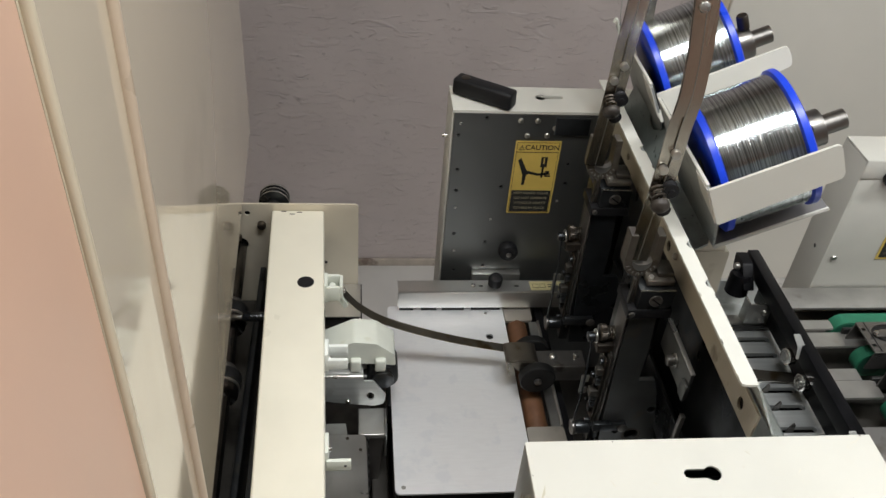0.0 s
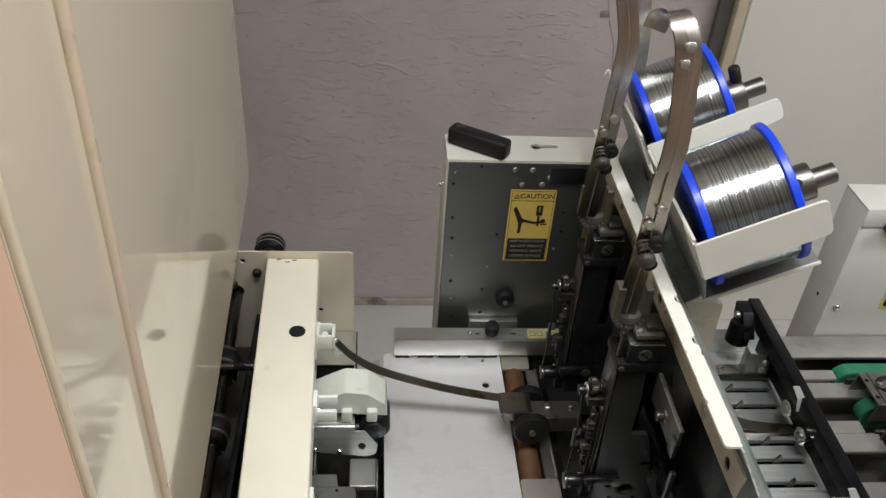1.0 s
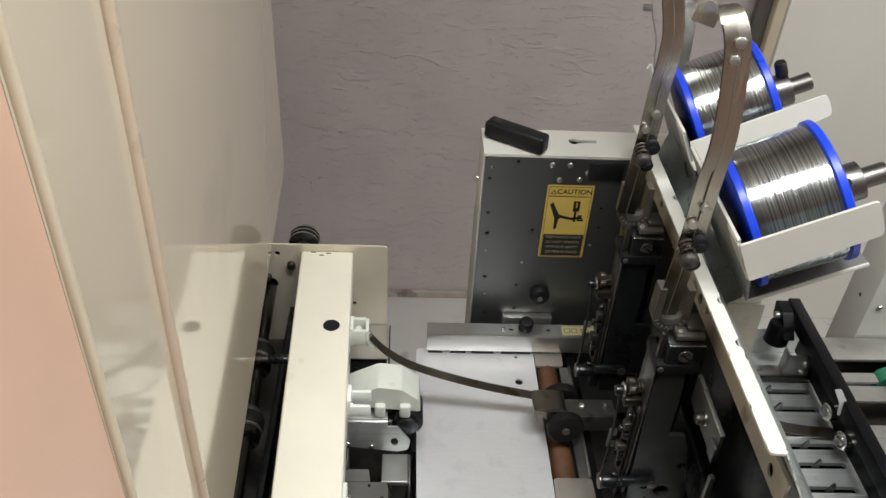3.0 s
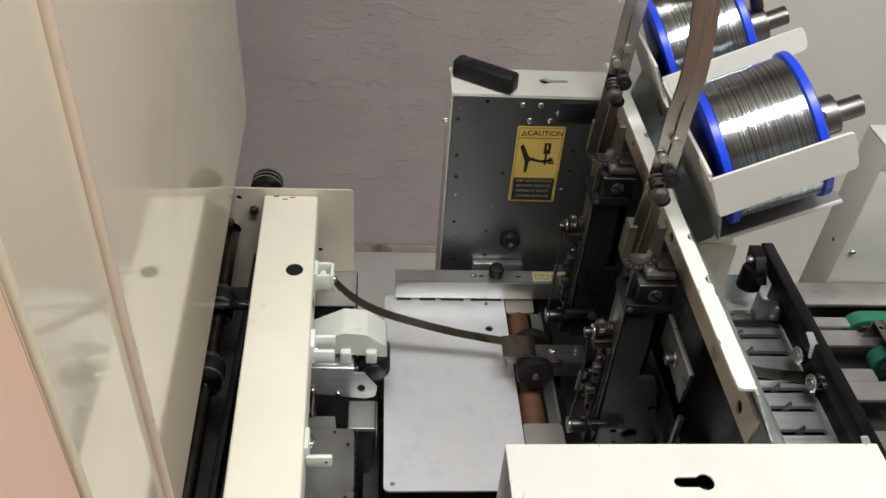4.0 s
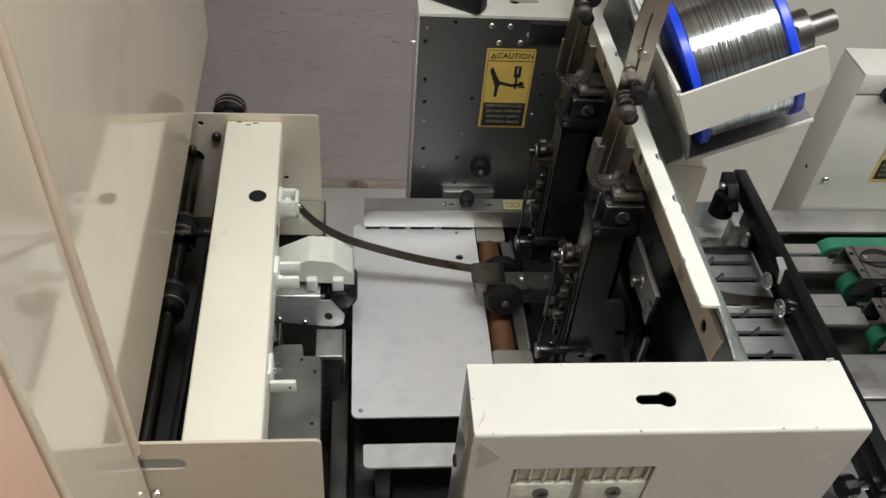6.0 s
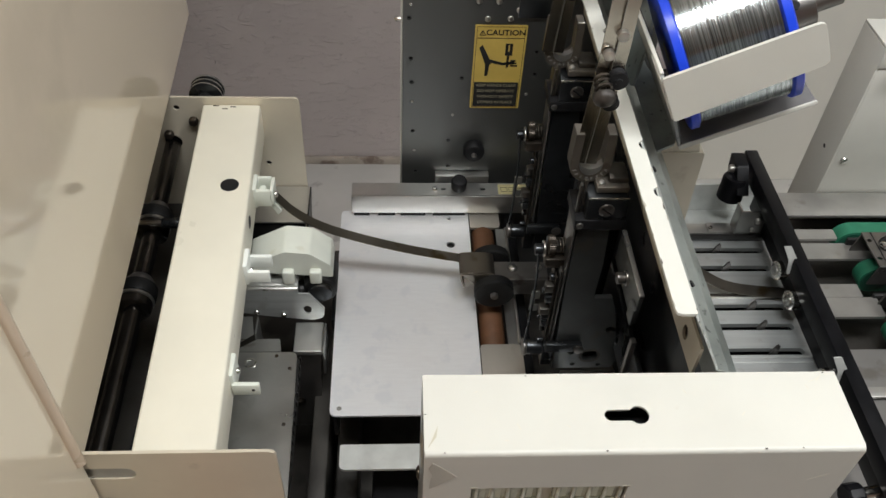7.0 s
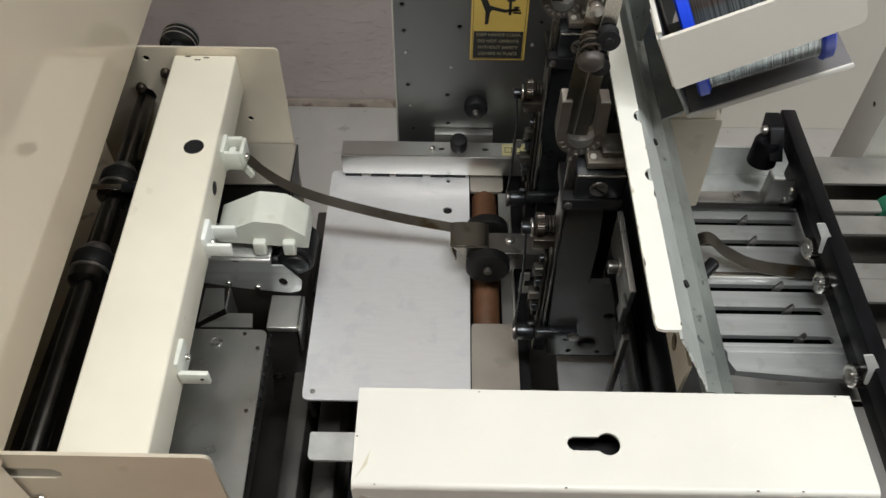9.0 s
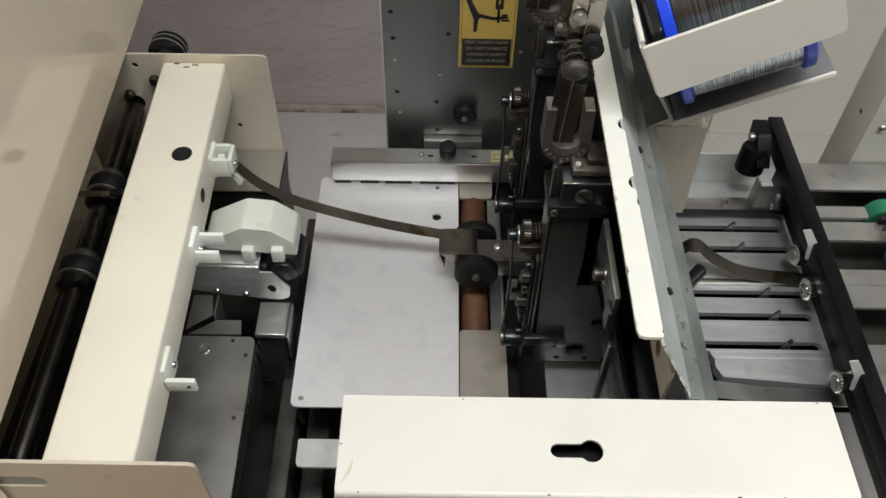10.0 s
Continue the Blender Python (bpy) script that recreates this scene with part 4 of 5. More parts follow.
for i in range(13):
    x, y, a, l = 0.055 + 0.215 * rng.random(), 0.316 + 0.038 * rng.random(), rng.uniform(-1.2, 1.2), 0.0012 + 0.005 * rng.random() ** 2
    if 0.138 < x < 0.172:
        continue
    sc = B(-l, l, -0.00011, 0.00011, -0.00005, 0.00005, 0)
    sc.transform(pose(x, y, 1.0782, 0, 0, math.degrees(a)))
    part("scratch", sc, TANPAINT, fr)
for i in range(9):
    x, z, a, l = 0.055 + 0.215 * rng.random(), 0.985 + 0.08 * rng.random(), rng.uniform(-1.4, 1.4), 0.0015 + 0.006 * rng.random() ** 2
    if x < 0.165 and z < 1.05:
        continue
    sc = B(-l, l, -0.00005, 0.00005, -0.00012, 0.00012, 0)
    sc.transform(pose(x, 0.3083, z, 0, math.degrees(a), 0))
    part("scratch", sc, TANPAINT, fr)
for x0 in (0.0726, 0.1186):
    x1 = x0 + 0.0400
    tm = thing("terminal_block", "cloudy clear plastic terminal block with a screw", "terminal block", ((x0 + x1) / 2, 0.315, 0.987), "terminal blocks on the housing")
    part("body", B(x0, x1, 0.3095, 0.3268, 0.9875, 1.0225, 0.0015, 3), CLEAR, tm)
    part("upper_shell", B(x0 + 0.0005, x1 - 0.0005, 0.3122, 0.3268, 1.0227, 1.0410, 0.0012, 2), CLEAR, tm)
    for i in range(5):
        xr = x0 + 0.0015 + 0.0089 * i
        part("rib", B(xr, xr + 0.0022, 0.3098, 0.3121, 1.0229, 1.0405, 0.0006, 2), CLEAR, tm)
    for i in range(4):
        xs = x0 + 0.0046 + 0.0089 * i
        part("slot", B(xs, xs + 0.0034, 0.3117, 0.3121, 1.0250, 1.0385, 0), SLOTGREY, tm)
    part("screw", lathe([(0, 0.0050), (0.0016, 0.0050), (0.0022, 0.0040)], (x0 + 0.0200, 0.3094, 1.0125), (0, -1, 0.3), 22), CARRIAGE, tm)
    for w, h in ((0.0028, 0.0005), (0.0005, 0.0028)):
        part("screw_cross", B(x0 + 0.0200 - w, x0 + 0.0200 + w, 0.3068, 0.3072, 1.0132 - h, 1.0132 + h, 0), BLACK, tm)

# ---- cross beam between the two housings ----
cb = thing("cross_beam", "folded cross beam, white chipped edge and mottled zinc slope", "machine beam", (0.2, 0.56, 1.04))
edge_line = [(0.1795, 0.7675), (0.1795, 0.3680), (0.1803, 0.3650), (0.1830, 0.3640), (0.1905, 0.3640), (0.1912, 0.3650)]
for y in (0.460, 0.505, 0.640):
    edge_line += [(0.1912 - 0.0034 * math.sin(math.pi * i / 8), y - 0.0046 * math.cos(math.pi * i / 8)) for i in range(9)]
edge_line.append((0.1912, 0.7675))
part("white_edge", sheet(edge_line, [], "xy", 1.1235, 0.002), WHITE_EDGE, cb)
rng = random.Random(5)
for i in range(24):
    y = 0.366 + 0.395 * rng.random()
    left = rng.random() < 0.6
    w, l = 0.0004 + 0.0009 * rng.random() ** 2, 0.0008 + 0.0024 * rng.random() ** 2
    chip = [(0.0, -l), (w, -0.4 * l), (0.7 * w, 0.3 * l), (0.2 * w, l)]
    chip = [(0.17945 + a, y + b) if left else (0.19125 - a, y + b) for a, b in chip]
    part("paint_chip", sheet(chip if left else chip[::-1], [], "xy", 1.1238, 0.0003), GRIME if i % 3 else GRIMY, cb)
part("web", sheet([(0.7675, 1.0655), (0.7675, 1.0900), (0.3660, 1.0900), (0.3660, 1.0655)], [ring(0.389, 1.0760, 0.0042, 0.0052), ring(0.562, 1.0760, 0.0042, 0.0052), ring(0.70, 1.076, 0.0035)], "yz", 0.2020, 0.0018), GRIME, cb, "oil-browned web")
part("web_dark", B(0.2050, 0.2060, 0.3800, 0.7100, 1.066, 1.086, 0), BLACK, cb)
bm = bmesh.new()
pr = [(0.2078, 1.0892, 0.2122, 1.0806), (0.2195, 1.0790, 0.2205, 1.0765), (0.2328, 1.0600, 0.2328, 1.0600), (0.2335, 1.0150, 0.2335, 1.0150)]
near = [bm.verts.new((x, 0.3588, z)) for _, _, x, z in pr]
far = [bm.verts.new((x, 0.7675, z)) for x, z, _, _ in pr]
for i in range(3):
    bm.faces.new((near[i], near[i + 1], far[i + 1], far[i]))
bmesh.ops.recalc_face_normals(bm, faces=bm.faces)
bmesh.ops.solidify(bm, geom=list(bm.faces), thickness=0.0014)
part("zinc_slope", bm, ZINC, cb, crease=12)
# steep side strip from the white edge down to the slope, torn at its near end
bm = bmesh.new()
up, dn = Vector((0.1910, 0.0, 1.1228)), Vector((0.2084, 0.0, 1.0892))
edge = []
for i in range(25):
    p = up.lerp(Vector((0.2126, 0.0, 1.0806)), i / 24)
    p.y = 0.3600 + (0.0020 if i % 2 and i > 2 else 0.0) + 0.0007 * math.sin(2.3 * i)
    edge.append(bm.verts.new(p))
bm.faces.new([*edge, bm.verts.new((dn.x, 0.7675, dn.z)), bm.verts.new((up.x, 0.7675, up.z))])
bmesh.ops.triangulate(bm, faces=list(bm.faces))
bmesh.ops.recalc_face_normals(bm, faces=bm.faces)
bmesh.ops.solidify(bm, geom=list(bm.faces), thickness=0.0012)
part("side_strip", bm, STRIP, cb, "worn grey side strip with a torn end", crease=30)
for x, y, z in ((0.2104, 0.4174, 1.0873), (0.2098, 0.5228, 1.0878)):
    part("slope_hole", C((x - 0.0006, y, z - 0.0006), (x + 0.0003, y, z + 0.0003), 0.0022, seg=20), BLACK, cb)
for y in (0.460, 0.505, 0.640):
    part("notch_dark", B(0.1868, 0.1911, y - 0.005, y + 0.005, 1.1192, 1.1210, 0), BLACK, cb)
for y in (0.543,):
    screw("bolt", (0.2018, y, 1.0800), (-1, 0, 0), 0.0030, cb, STEEL, 0.003)
part("zinc_wing", sheet(rounded([(0.2185, 0.548), (0.2330, 0.556), (0.2450, 0.588, 0.004), (0.2430, 0.612, 0.004), (0.2330, 0.655), (0.2330, 0.767), (0.2185, 0.767)], 0.001), [], "xy", 1.0835, 0.0020), ZINC, cb, "zinc wing beside the post")
lean = Matrix.Translation((0.2080, 0, 1.083)) @ pose(0, 0, 0, 0, 14, 0) @ Matrix.Translation((-0.2080, 0, -1.083))
part("mount_plate", sheet(rounded([(0.612, 1.092), (0.7670, 1.092), (0.7670, 1.150), (0.655, 1.150), (0.625, 1.130)], 0.006), [ring(0.695, 1.122, 0.014, 0.008)], "yz", 0.2080, 0.0022, m=lean), ZINC, cb, "mottled zinc mounting plate")

# dark inner slats behind the heads
sl = thing("paper_clamp", "light steel clamp plate with nut under the cross beam", "clamp plate", (0.19, 0.46, 0.99))
# dark plate and pale strip paint the shaded face and lit top edge
part("clamp_plate", B(0.1925, 0.1955, 0.4430, 0.5050, 1.016, 1.0440, 0.0004), PANEL, sl)
part("clamp_edge", B(0.1922, 0.1958, 0.4430, 0.5050, 1.0442, 1.0456, 0.0004), LIGHTSTEEL, sl, "pale top edge")
part("clamp_foot", B(0.1898, 0.1922, 0.4400, 0.4510, 1.018, 1.0340, 0.0006), PANEL, sl)
part("clamp_strap", B(0.1970, 0.2010, 0.4430, 0.4480, 0.905, 0.995, 0.0006), CARRIAGE, sl, "upright steel strap")
part("nut", C((0.1850, 0.4730, 1.0300), (0.1910, 0.4730, 1.0300), 0.0042, seg=24, bev=0.0006), CARRIAGE, sl)
part("washer", C((0.1911, 0.4730, 1.0300), (0.1924, 0.4730, 1.0300), 0.0058, seg=24, bev=0.0003), STEEL, sl)
sl2 = thing("paper_clamp", "dark steel clamp bar beside the stitching heads", "clamp plate", (0.215, 0.56, 0.88))
part("clamp_plate", B(0.2140, 0.2185, 0.40, 0.70, 0.90, 0.945, 0.001), OXIDE, sl2)
iw = thing("inner_rail", "black inner rail under the cross beam", "machine rail", (0.235, 0.55, 0.85))
part("rail", B(0.2330, 0.2405, 0.3610, 0.765, 0.845, 1.0140, 0.001), OXIDE, iw)
part("lip", B(0.2280, 0.2322, 0.36, 0.765, 0.845, 0.905, 0.001), BLACK, iw)


# ---- stitching heads ----
def stitch_head(y, face):
    """y: the front of the upright face plate; face: its material, darker on the rear head for shade."""
    h = thing("stitching_head", "oily black wire-stitching head with springs and thumb knobs", "stitching head", (0.185, y, 0.872), "stitching heads")
    prof = [(0.1655, 0.872), (0.2170, 0.872), (0.2195, 0.884), (0.2065, 0.950, 0.004), (0.2015, 0.9645), (0.1862, 0.9645), (0.1868, 1.004), (0.1845, 1.046), (0.1617, 1.046), (0.1613, 0.993), (0.1640, 0.912)]
    holes = [ring(0.1953, 0.8895, 0.0070, n=24), ring(0.2051, 0.8765, 0.0022, n=12), ring(0.1825, 0.8775, 0.0022, n=12), ring(0.2070, 0.9245, 0.0042, n=16), ring(0.1790, 0.8950, 0.0036, n=14)]
    part("face_plate", sheet(rounded(prof, 0.001, 2), holes, "xz", y, 0.0045), face, h, "oily steel face plate with drilled holes")
    part("hole_backing", B(0.1700, 0.2130, y + 0.0075, y + 0.0085, 0.873, 0.935, 0), BLACK, h)
    part("oil_ring", sheet(ring(0.1953, 0.8895, 0.0092, n=24), [ring(0.1953, 0.8895, 0.0071, n=24)], "xz", y - 0.0004, 0.0003), PAN, h, "dark oil stain round the hole")
    part("body", B(0.1640, 0.1845, y + 0.0090, y + 0.042, 0.884, 1.060, 0.001), OXIDE, h)
    part("body_web", B(0.1850, 0.2040, y + 0.030, y + 0.036, 0.900, 1.040, 0.001), BLACK, h)
    for i, x in enumerate((0.1548, 0.1574, 0.1598)):
        part("side_leaf", B(x - 0.0007, x + 0.0007, y + 0.002 * (2 - i), y + 0.022, 0.905 - 0.006 * i, (0.985, 0.994, 1.050)[i], 0.0003), (GRIMY, PEWTER, CARRIAGE)[i], h)
    for i in range(9):
        z = 0.905 + 0.0105 * i + 0.003 * math.sin(3.1 * i)
        r = 0.0020 + 0.0010 * (i % 2)
        part("leaf_pin", C((0.1490 + 0.002 * math.sin(i * 2.0), y + 0.006 + 0.004 * (i % 3), z), (0.1541, y + 0.006 + 0.004 * (i % 3), z), r, seg=12, bev=0.0004), OXIDE, h)
    for x0, z, w in ((0.1475, 0.968, 0.007), (0.1490, 0.955, 0.005), (0.1460, 0.940, 0.008), (0.1485, 0.926, 0.006)):
        part("side_clamp", B(x0, 0.1540, y + 0.003, y + 0.003 + w, z, z + 0.0075, 0.0010), PEWTER if w > 0.006 else OXIDE, h)
    part("side_bracket", sheet(rounded([(0.1400, 0.9330), (0.1470, 0.9330), (0.1470, 0.9400), (0.1435, 0.9400), (0.1435, 0.9480), (0.1470, 0.9480), (0.1470, 0.9560), (0.1400, 0.9560)], 0.0006, 2), [], "xz", y + 0.014, 0.0016), SHADE, h)
    # cap with slotted screw
    part("cap", B(0.1640, 0.1930, y - 0.003, y + 0.026, 1.0540, 1.0730, 0.0008), OXIDE, h)
    part("cap_edge", B(0.1640, 0.1930, y - 0.0032, y - 0.0020, 1.0731, 1.0742, 0.0003), BRIGHT, h, "pale top edge")
    part("cap_step", B(0.1695, 0.1925, y + 0.002, y + 0.024, 1.0745, 1.0800, 0.0012), CAST, h)
    part("cap_wedge", B(0.1780, 0.1920, y + 0.006, y + 0.024, 1.0802, 1.0850, 0.0016), PEWTER, h)
    part("step_nut", lathe([(0, 0.0024), (0.0016, 0.0024), (0.0020, 0.0018)], (0.1730, y + 0.0065, 1.0800), (0, -0.3, 1), 6), STEEL, h)
    part("cap_screw", lathe([(0, 0.0056), (0.0012, 0.0054), (0.0016, 0.0046)], (0.1780, y - 0.0031, 1.0635), (0, -1, 0), 24), CARRIAGE, h)
    slot = B(-0.0046, 0.0046, -0.0002, 0.0002, -0.0006, 0.0006, 0)
    slot.transform(pose(0.1780, y - 0.0048, 1.0635, 0, 38, 0))
    part("screw_slot", slot, BLACK, h)
    part("band", B(0.1575, 0.1945, y - 0.0035, y + 0.030, 1.0440, 1.0535, 0.0008), BLACK, h)
    part("band_screw", lathe([(0, 0.0026), (0.0012, 0.0024), (0.0015, 0.0016)], (0.1612, y - 0.0036, 1.0488), (0, -1, 0), 14), CARRIAGE, h)
    part("feed_blade", B(0.1585, 0.1605, y + 0.0040, y + 0.0080, 1.0540, 1.0800, 0.0004), PEWTER, h)
    part("feed_blade", B(0.1612, 0.1634, y + 0.0045, y + 0.0080, 1.0540, 1.0840, 0.0004), PEWTER, h)
    # cast U that carries the wire guide
    cx, ro, ri = 0.1648, 0.0145, 0.0086
    outer = [(cx + ro * math.cos(t), 1.0905 + ro * math.sin(t)) for t in [math.pi + math.pi * i / 14 for i in range(15)]]
    inner = [(cx + ri * math.cos(t), 1.0935 + ri * math.sin(t)) for t in [2 * math.pi - math.pi * i / 14 for i in range(15)]]
    part("cast_fork", sheet([*outer, (cx + ro - 0.0006, 1.1170), (cx + ri - 0.0006, 1.1170), *inner, (cx - ri + 0.0006, 1.1170), (cx - ro + 0.0006, 1.1170)], [], "xz", y + 0.0125, 0.0125), CAST, h)
    # thin pale caps put the light on the tine tops into colour
    for sgn in (-1, 1):
        tx = cx + sgn * (ro + ri - 0.0012) / 2
        part("lit_tip", B(tx - 0.0027, tx + 0.0027, y + 0.0128, y + 0.0247, 1.1171, 1.1176, 0.0002, 1), STEEL, h, "pale cap for the lit tine top")
    crescent = [(cx + 0.0082 * math.cos(t), 1.0920 + 0.0098 * math.sin(t)) for t in [math.pi * (1.08 + 0.84 * i / 14) for i in range(15)]]
    crescent += [(cx + 0.0082 * math.cos(t), 1.0945 + 0.0062 * math.sin(t)) for t in [math.pi * (1.92 - 0.84 * i / 14) for i in range(15)]]
    part("saddle", sheet(crescent, [], "xz", y + 0.0120, 0.0060), SHADE, h, "worn steel saddle")
    for i in range(8):
        t = math.pi * (1.12 + 0.108 * i)
        lb = B(-0.0004, 0.0004, -0.0002, 0.0002, -0.0012, 0.0012, 0)
        B(-0.0004, 0.0010, -0.0002, 0.0002, 0.0008 - 0.0008 * (i % 3), 0.0013 - 0.0008 * (i % 3), 0, bm=lb)
        lb.transform(pose(cx + 0.0118 * math.cos(t), y + 0.0123, 1.0910 + 0.0118 * math.sin(t), 0, -math.degrees(t) - 90 + 20 * (i % 2), 0))
        part("raised_mark", lb, RAIL, h)
    # knurled thumb screw with its spring, and the wire lever
    yk, zk = y + 0.016, 1.009
    part("thumb_screw", knurled((0.1520, yk, zk), (-1, 0, 0), 0.0078, 0.0060), GRIMY, h)
    part("thumb_spring", coil((0.1520, yk, zk), (0.1612, yk, zk), 0.0052, 4, 0.0009), PEWTER, h)
    part("hub_ring", C((0.1430, yk, zk - 0.004), (0.1444, yk, zk - 0.004), 0.0064, seg=24, bev=0.0004), STEEL, h)
    part("lever_hub", C((0.1368, yk, zk - 0.005), (0.1428, yk, zk - 0.005), 0.0046, seg=20, bev=0.0006), OXIDE, h)
    part("copper_block", B(0.1446, 0.1600, yk - 0.008, yk + 0.006, zk - 0.0175, zk - 0.0085, 0.0008), GRIMY, h, "brown oily block")
    part("wire_lever", tube(curve_points([(0.1395, yk - 0.004, zk - 0.005), (0.1408, y + 0.010, 0.972), (0.1402, y + 0.007, 0.936), (0.1384, y + 0.005, 0.902)], 5), 0.0010, 8), OXIDE, h)
    part("foot_hub", C((0.1408, y + 0.006, 0.8950), (0.1540, y + 0.006, 0.8950), 0.0066, seg=24, bev=0.0008), OXIDE, h)
    part("foot_ring", C((0.1378, y + 0.006, 0.8950), (0.1406, y + 0.006, 0.8950), 0.0074, seg=24, bev=0.0005), CARRIAGE, h)
    part("foot_arm", B(0.1545, 0.1850, y - 0.0060, y - 0.0006, 0.9020, 0.9120, 0.0010), OXIDE, h)
    part("foot_block", B(0.1545, 0.1640, y + 0.002, y + 0.012, 0.874, 0.9010, 0.0010), OXIDE, h)
    part("arm_eye", lathe([(0, 0.0046), (0.0012, 0.0046), (0.0016, 0.0036)], (0.1822, y - 0.0061, 0.9068), (0, -1, 0.0), 20), CARRIAGE, h)
    return h


stitch_head(0.510, HEADFACE)
# rear face plate takes the darker oxide colour to stand in for shade
stitch_head(0.649, OXIDE)
bp = thing("stitch_base", "dark oily steel base plate under the heads", "machine plate", (0.19, 0.56, 0.84))
part("plate", B(0.1770, 0.2265, 0.39, 0.5220, 0.846, 0.852, 0.0005), OILY, bp)


# ---- wire guides rising from the heads ----
def wire_guide(y, dx, tail):
    """tail: the strip's bend above the upper rivets."""
    g = thing("wire_guide", "bent stainless wire-guide strip with rivets and thumb knob", "wire guide", (0.164, y, 1.09), "wire guides")
    rise = [(0.1600, 0.0000, 1.092), (0.1625, 0.0010, 1.130), (0.1652, 0.0020, 1.180), (0.1658, 0.0024, 1.210), (0.1680, 0.0036, 1.238)]
    pts = curve_points([(x + dx, y + d, z) for x, d, z in rise + tail], 7)
    part("back_strip", ribbon(pts, 0.0172, 0.0010, (1, 0, 0)), STAINLESS, g)
    off = [p + Vector((0.0043, -0.0016, 0.0006)) for p in pts[12:56]]
    part("right_strip", ribbon(off, 0.0082, 0.0011, (1, 0, 0)), STAINLESS, g)
    off = [p + Vector((-0.0043, -0.0016, 0.0006)) for p in pts[24:56]]
    part("left_strip", ribbon(off, 0.0082, 0.0011, (1, 0, 0)), STAINLESS, g)
    part("wire", tube([p + Vector((0, -0.0024, 0.0008)) for p in pts[:52]], 0.00028, 6), SHADE, g)
    for x, dy, z in ((0.1672, -0.0012, 1.1930), (0.1610, -0.0012, 1.1795), (0.1628, 0.0100, 1.2980), (0.1648, 0.0120, 1.3095)):
        part("rivet", C((x + dx, y + dy + 0.002, z), (x + dx, y + dy - 0.0026, z + (0.002 if z > 1.28 else 0)), 0.0036, seg=20, bev=0.0005), STEEL, g)
    # thumb knob on its spring and two guide rollers
    part("knob_spring", coil((0.1600 + dx, y - 0.0005, 1.1620), (0.1600 + dx, y - 0.0120, 1.1590), 0.0050, 3, 0.0010), GRIMY, g)
    part("thumb_knob", lathe([(0, 0.0052), (0.0008, 0.0070), (0.0032, 0.0073), (0.0055, 0.0066), (0.0072, 0.0046), (0.0080, 0.0016)], (0.1600 + dx, y - 0.0120, 1.1580), (0, -1, -0.45), 32), KNOB, g, "dark oily thumb knob")
    for rx, dz, r in ((0.0105, 0.0120, 0.0062), (0.0085, -0.0050, 0.0056)):
        part("guide_roller", lathe([(0, r), (0.001, r), (0.0022, r * 0.78), (0.0045, r * 0.78), (0.0057, r), (0.0067, r), (0.0068, r * 0.4), (0.0078, r * 0.35)], (0.1585 + rx + dx, y - 0.001, 1.1520 + dz), (0, -1, 0), 28), BLACK, g)
    return g


wire_guide(0.524, 0.0, [(0.1678, 0.0068, 1.2630), (0.1664, 0.0100, 1.2850), (0.1640, 0.0140, 1.3080), (0.1605, 0.0220, 1.3215), (0.1570, 0.0310, 1.3265), (0.1500, 0.0360, 1.3220), (0.1465, 0.0370, 1.3120)])
wire_guide(0.660, -0.004, [(0.1682, 0.0060, 1.262), (0.1635, 0.0120, 1.288), (0.1590, 0.0230, 1.309), (0.1605, 0.0460, 1.323), (0.1720, 0.0700, 1.310), (0.1880, 0.0800, 1.288), (0.2000, 0.0790, 1.256), (0.2030, 0.0770, 1.220), (0.2030, 0.0750, 1.190)])

# ---- wire spools on their brackets ----
TILT_Y = pose(0, 0, 0, 0, -24.5, 0)
BRACKET_TILT = pose(0, 0, 0, 0, -25.5, 0)


def spool(y):
    s = thing("wire_spool", "spool of bright stitching wire with blue plastic flanges", "wire spool", (0.2488, y, 1.1645), "wire spools", turn=TILT_Y)
    R, W = 0.0560, 0.0665
    wob = [(-W / 2 + 0.004 + (W - 0.008) * i / 36, R * 0.955) for i in range(37)]
    part("wire_winding", lathe(wob, (0, 0, 0), (1, 0, 0), 72), WIRE, s, "bright wound steel wire")
    for sgn in (-1, 1):
        part("flange", lathe([(-0.0036, R * 0.3), (-0.0036, R - 0.002), (-0.0024, R), (0.0024, R), (0.0036, R - 0.002), (0.0036, R * 0.3)], (sgn * W / 2, 0, 0), (1, 0, 0), 64), BLUE, s, "blue plastic flange")
    part("spindle", C((-W / 2 - 0.0037, 0, 0), (W / 2 + 0.044, 0, 0), 0.0082, seg=28, bev=0.0010), SPINDLE, s)
    part("hub_collar", C((W / 2 + 0.0038, 0, 0), (W / 2 + 0.0250, 0, 0), 0.0150, seg=32, bev=0.0008), SPINDLE, s)
    return s


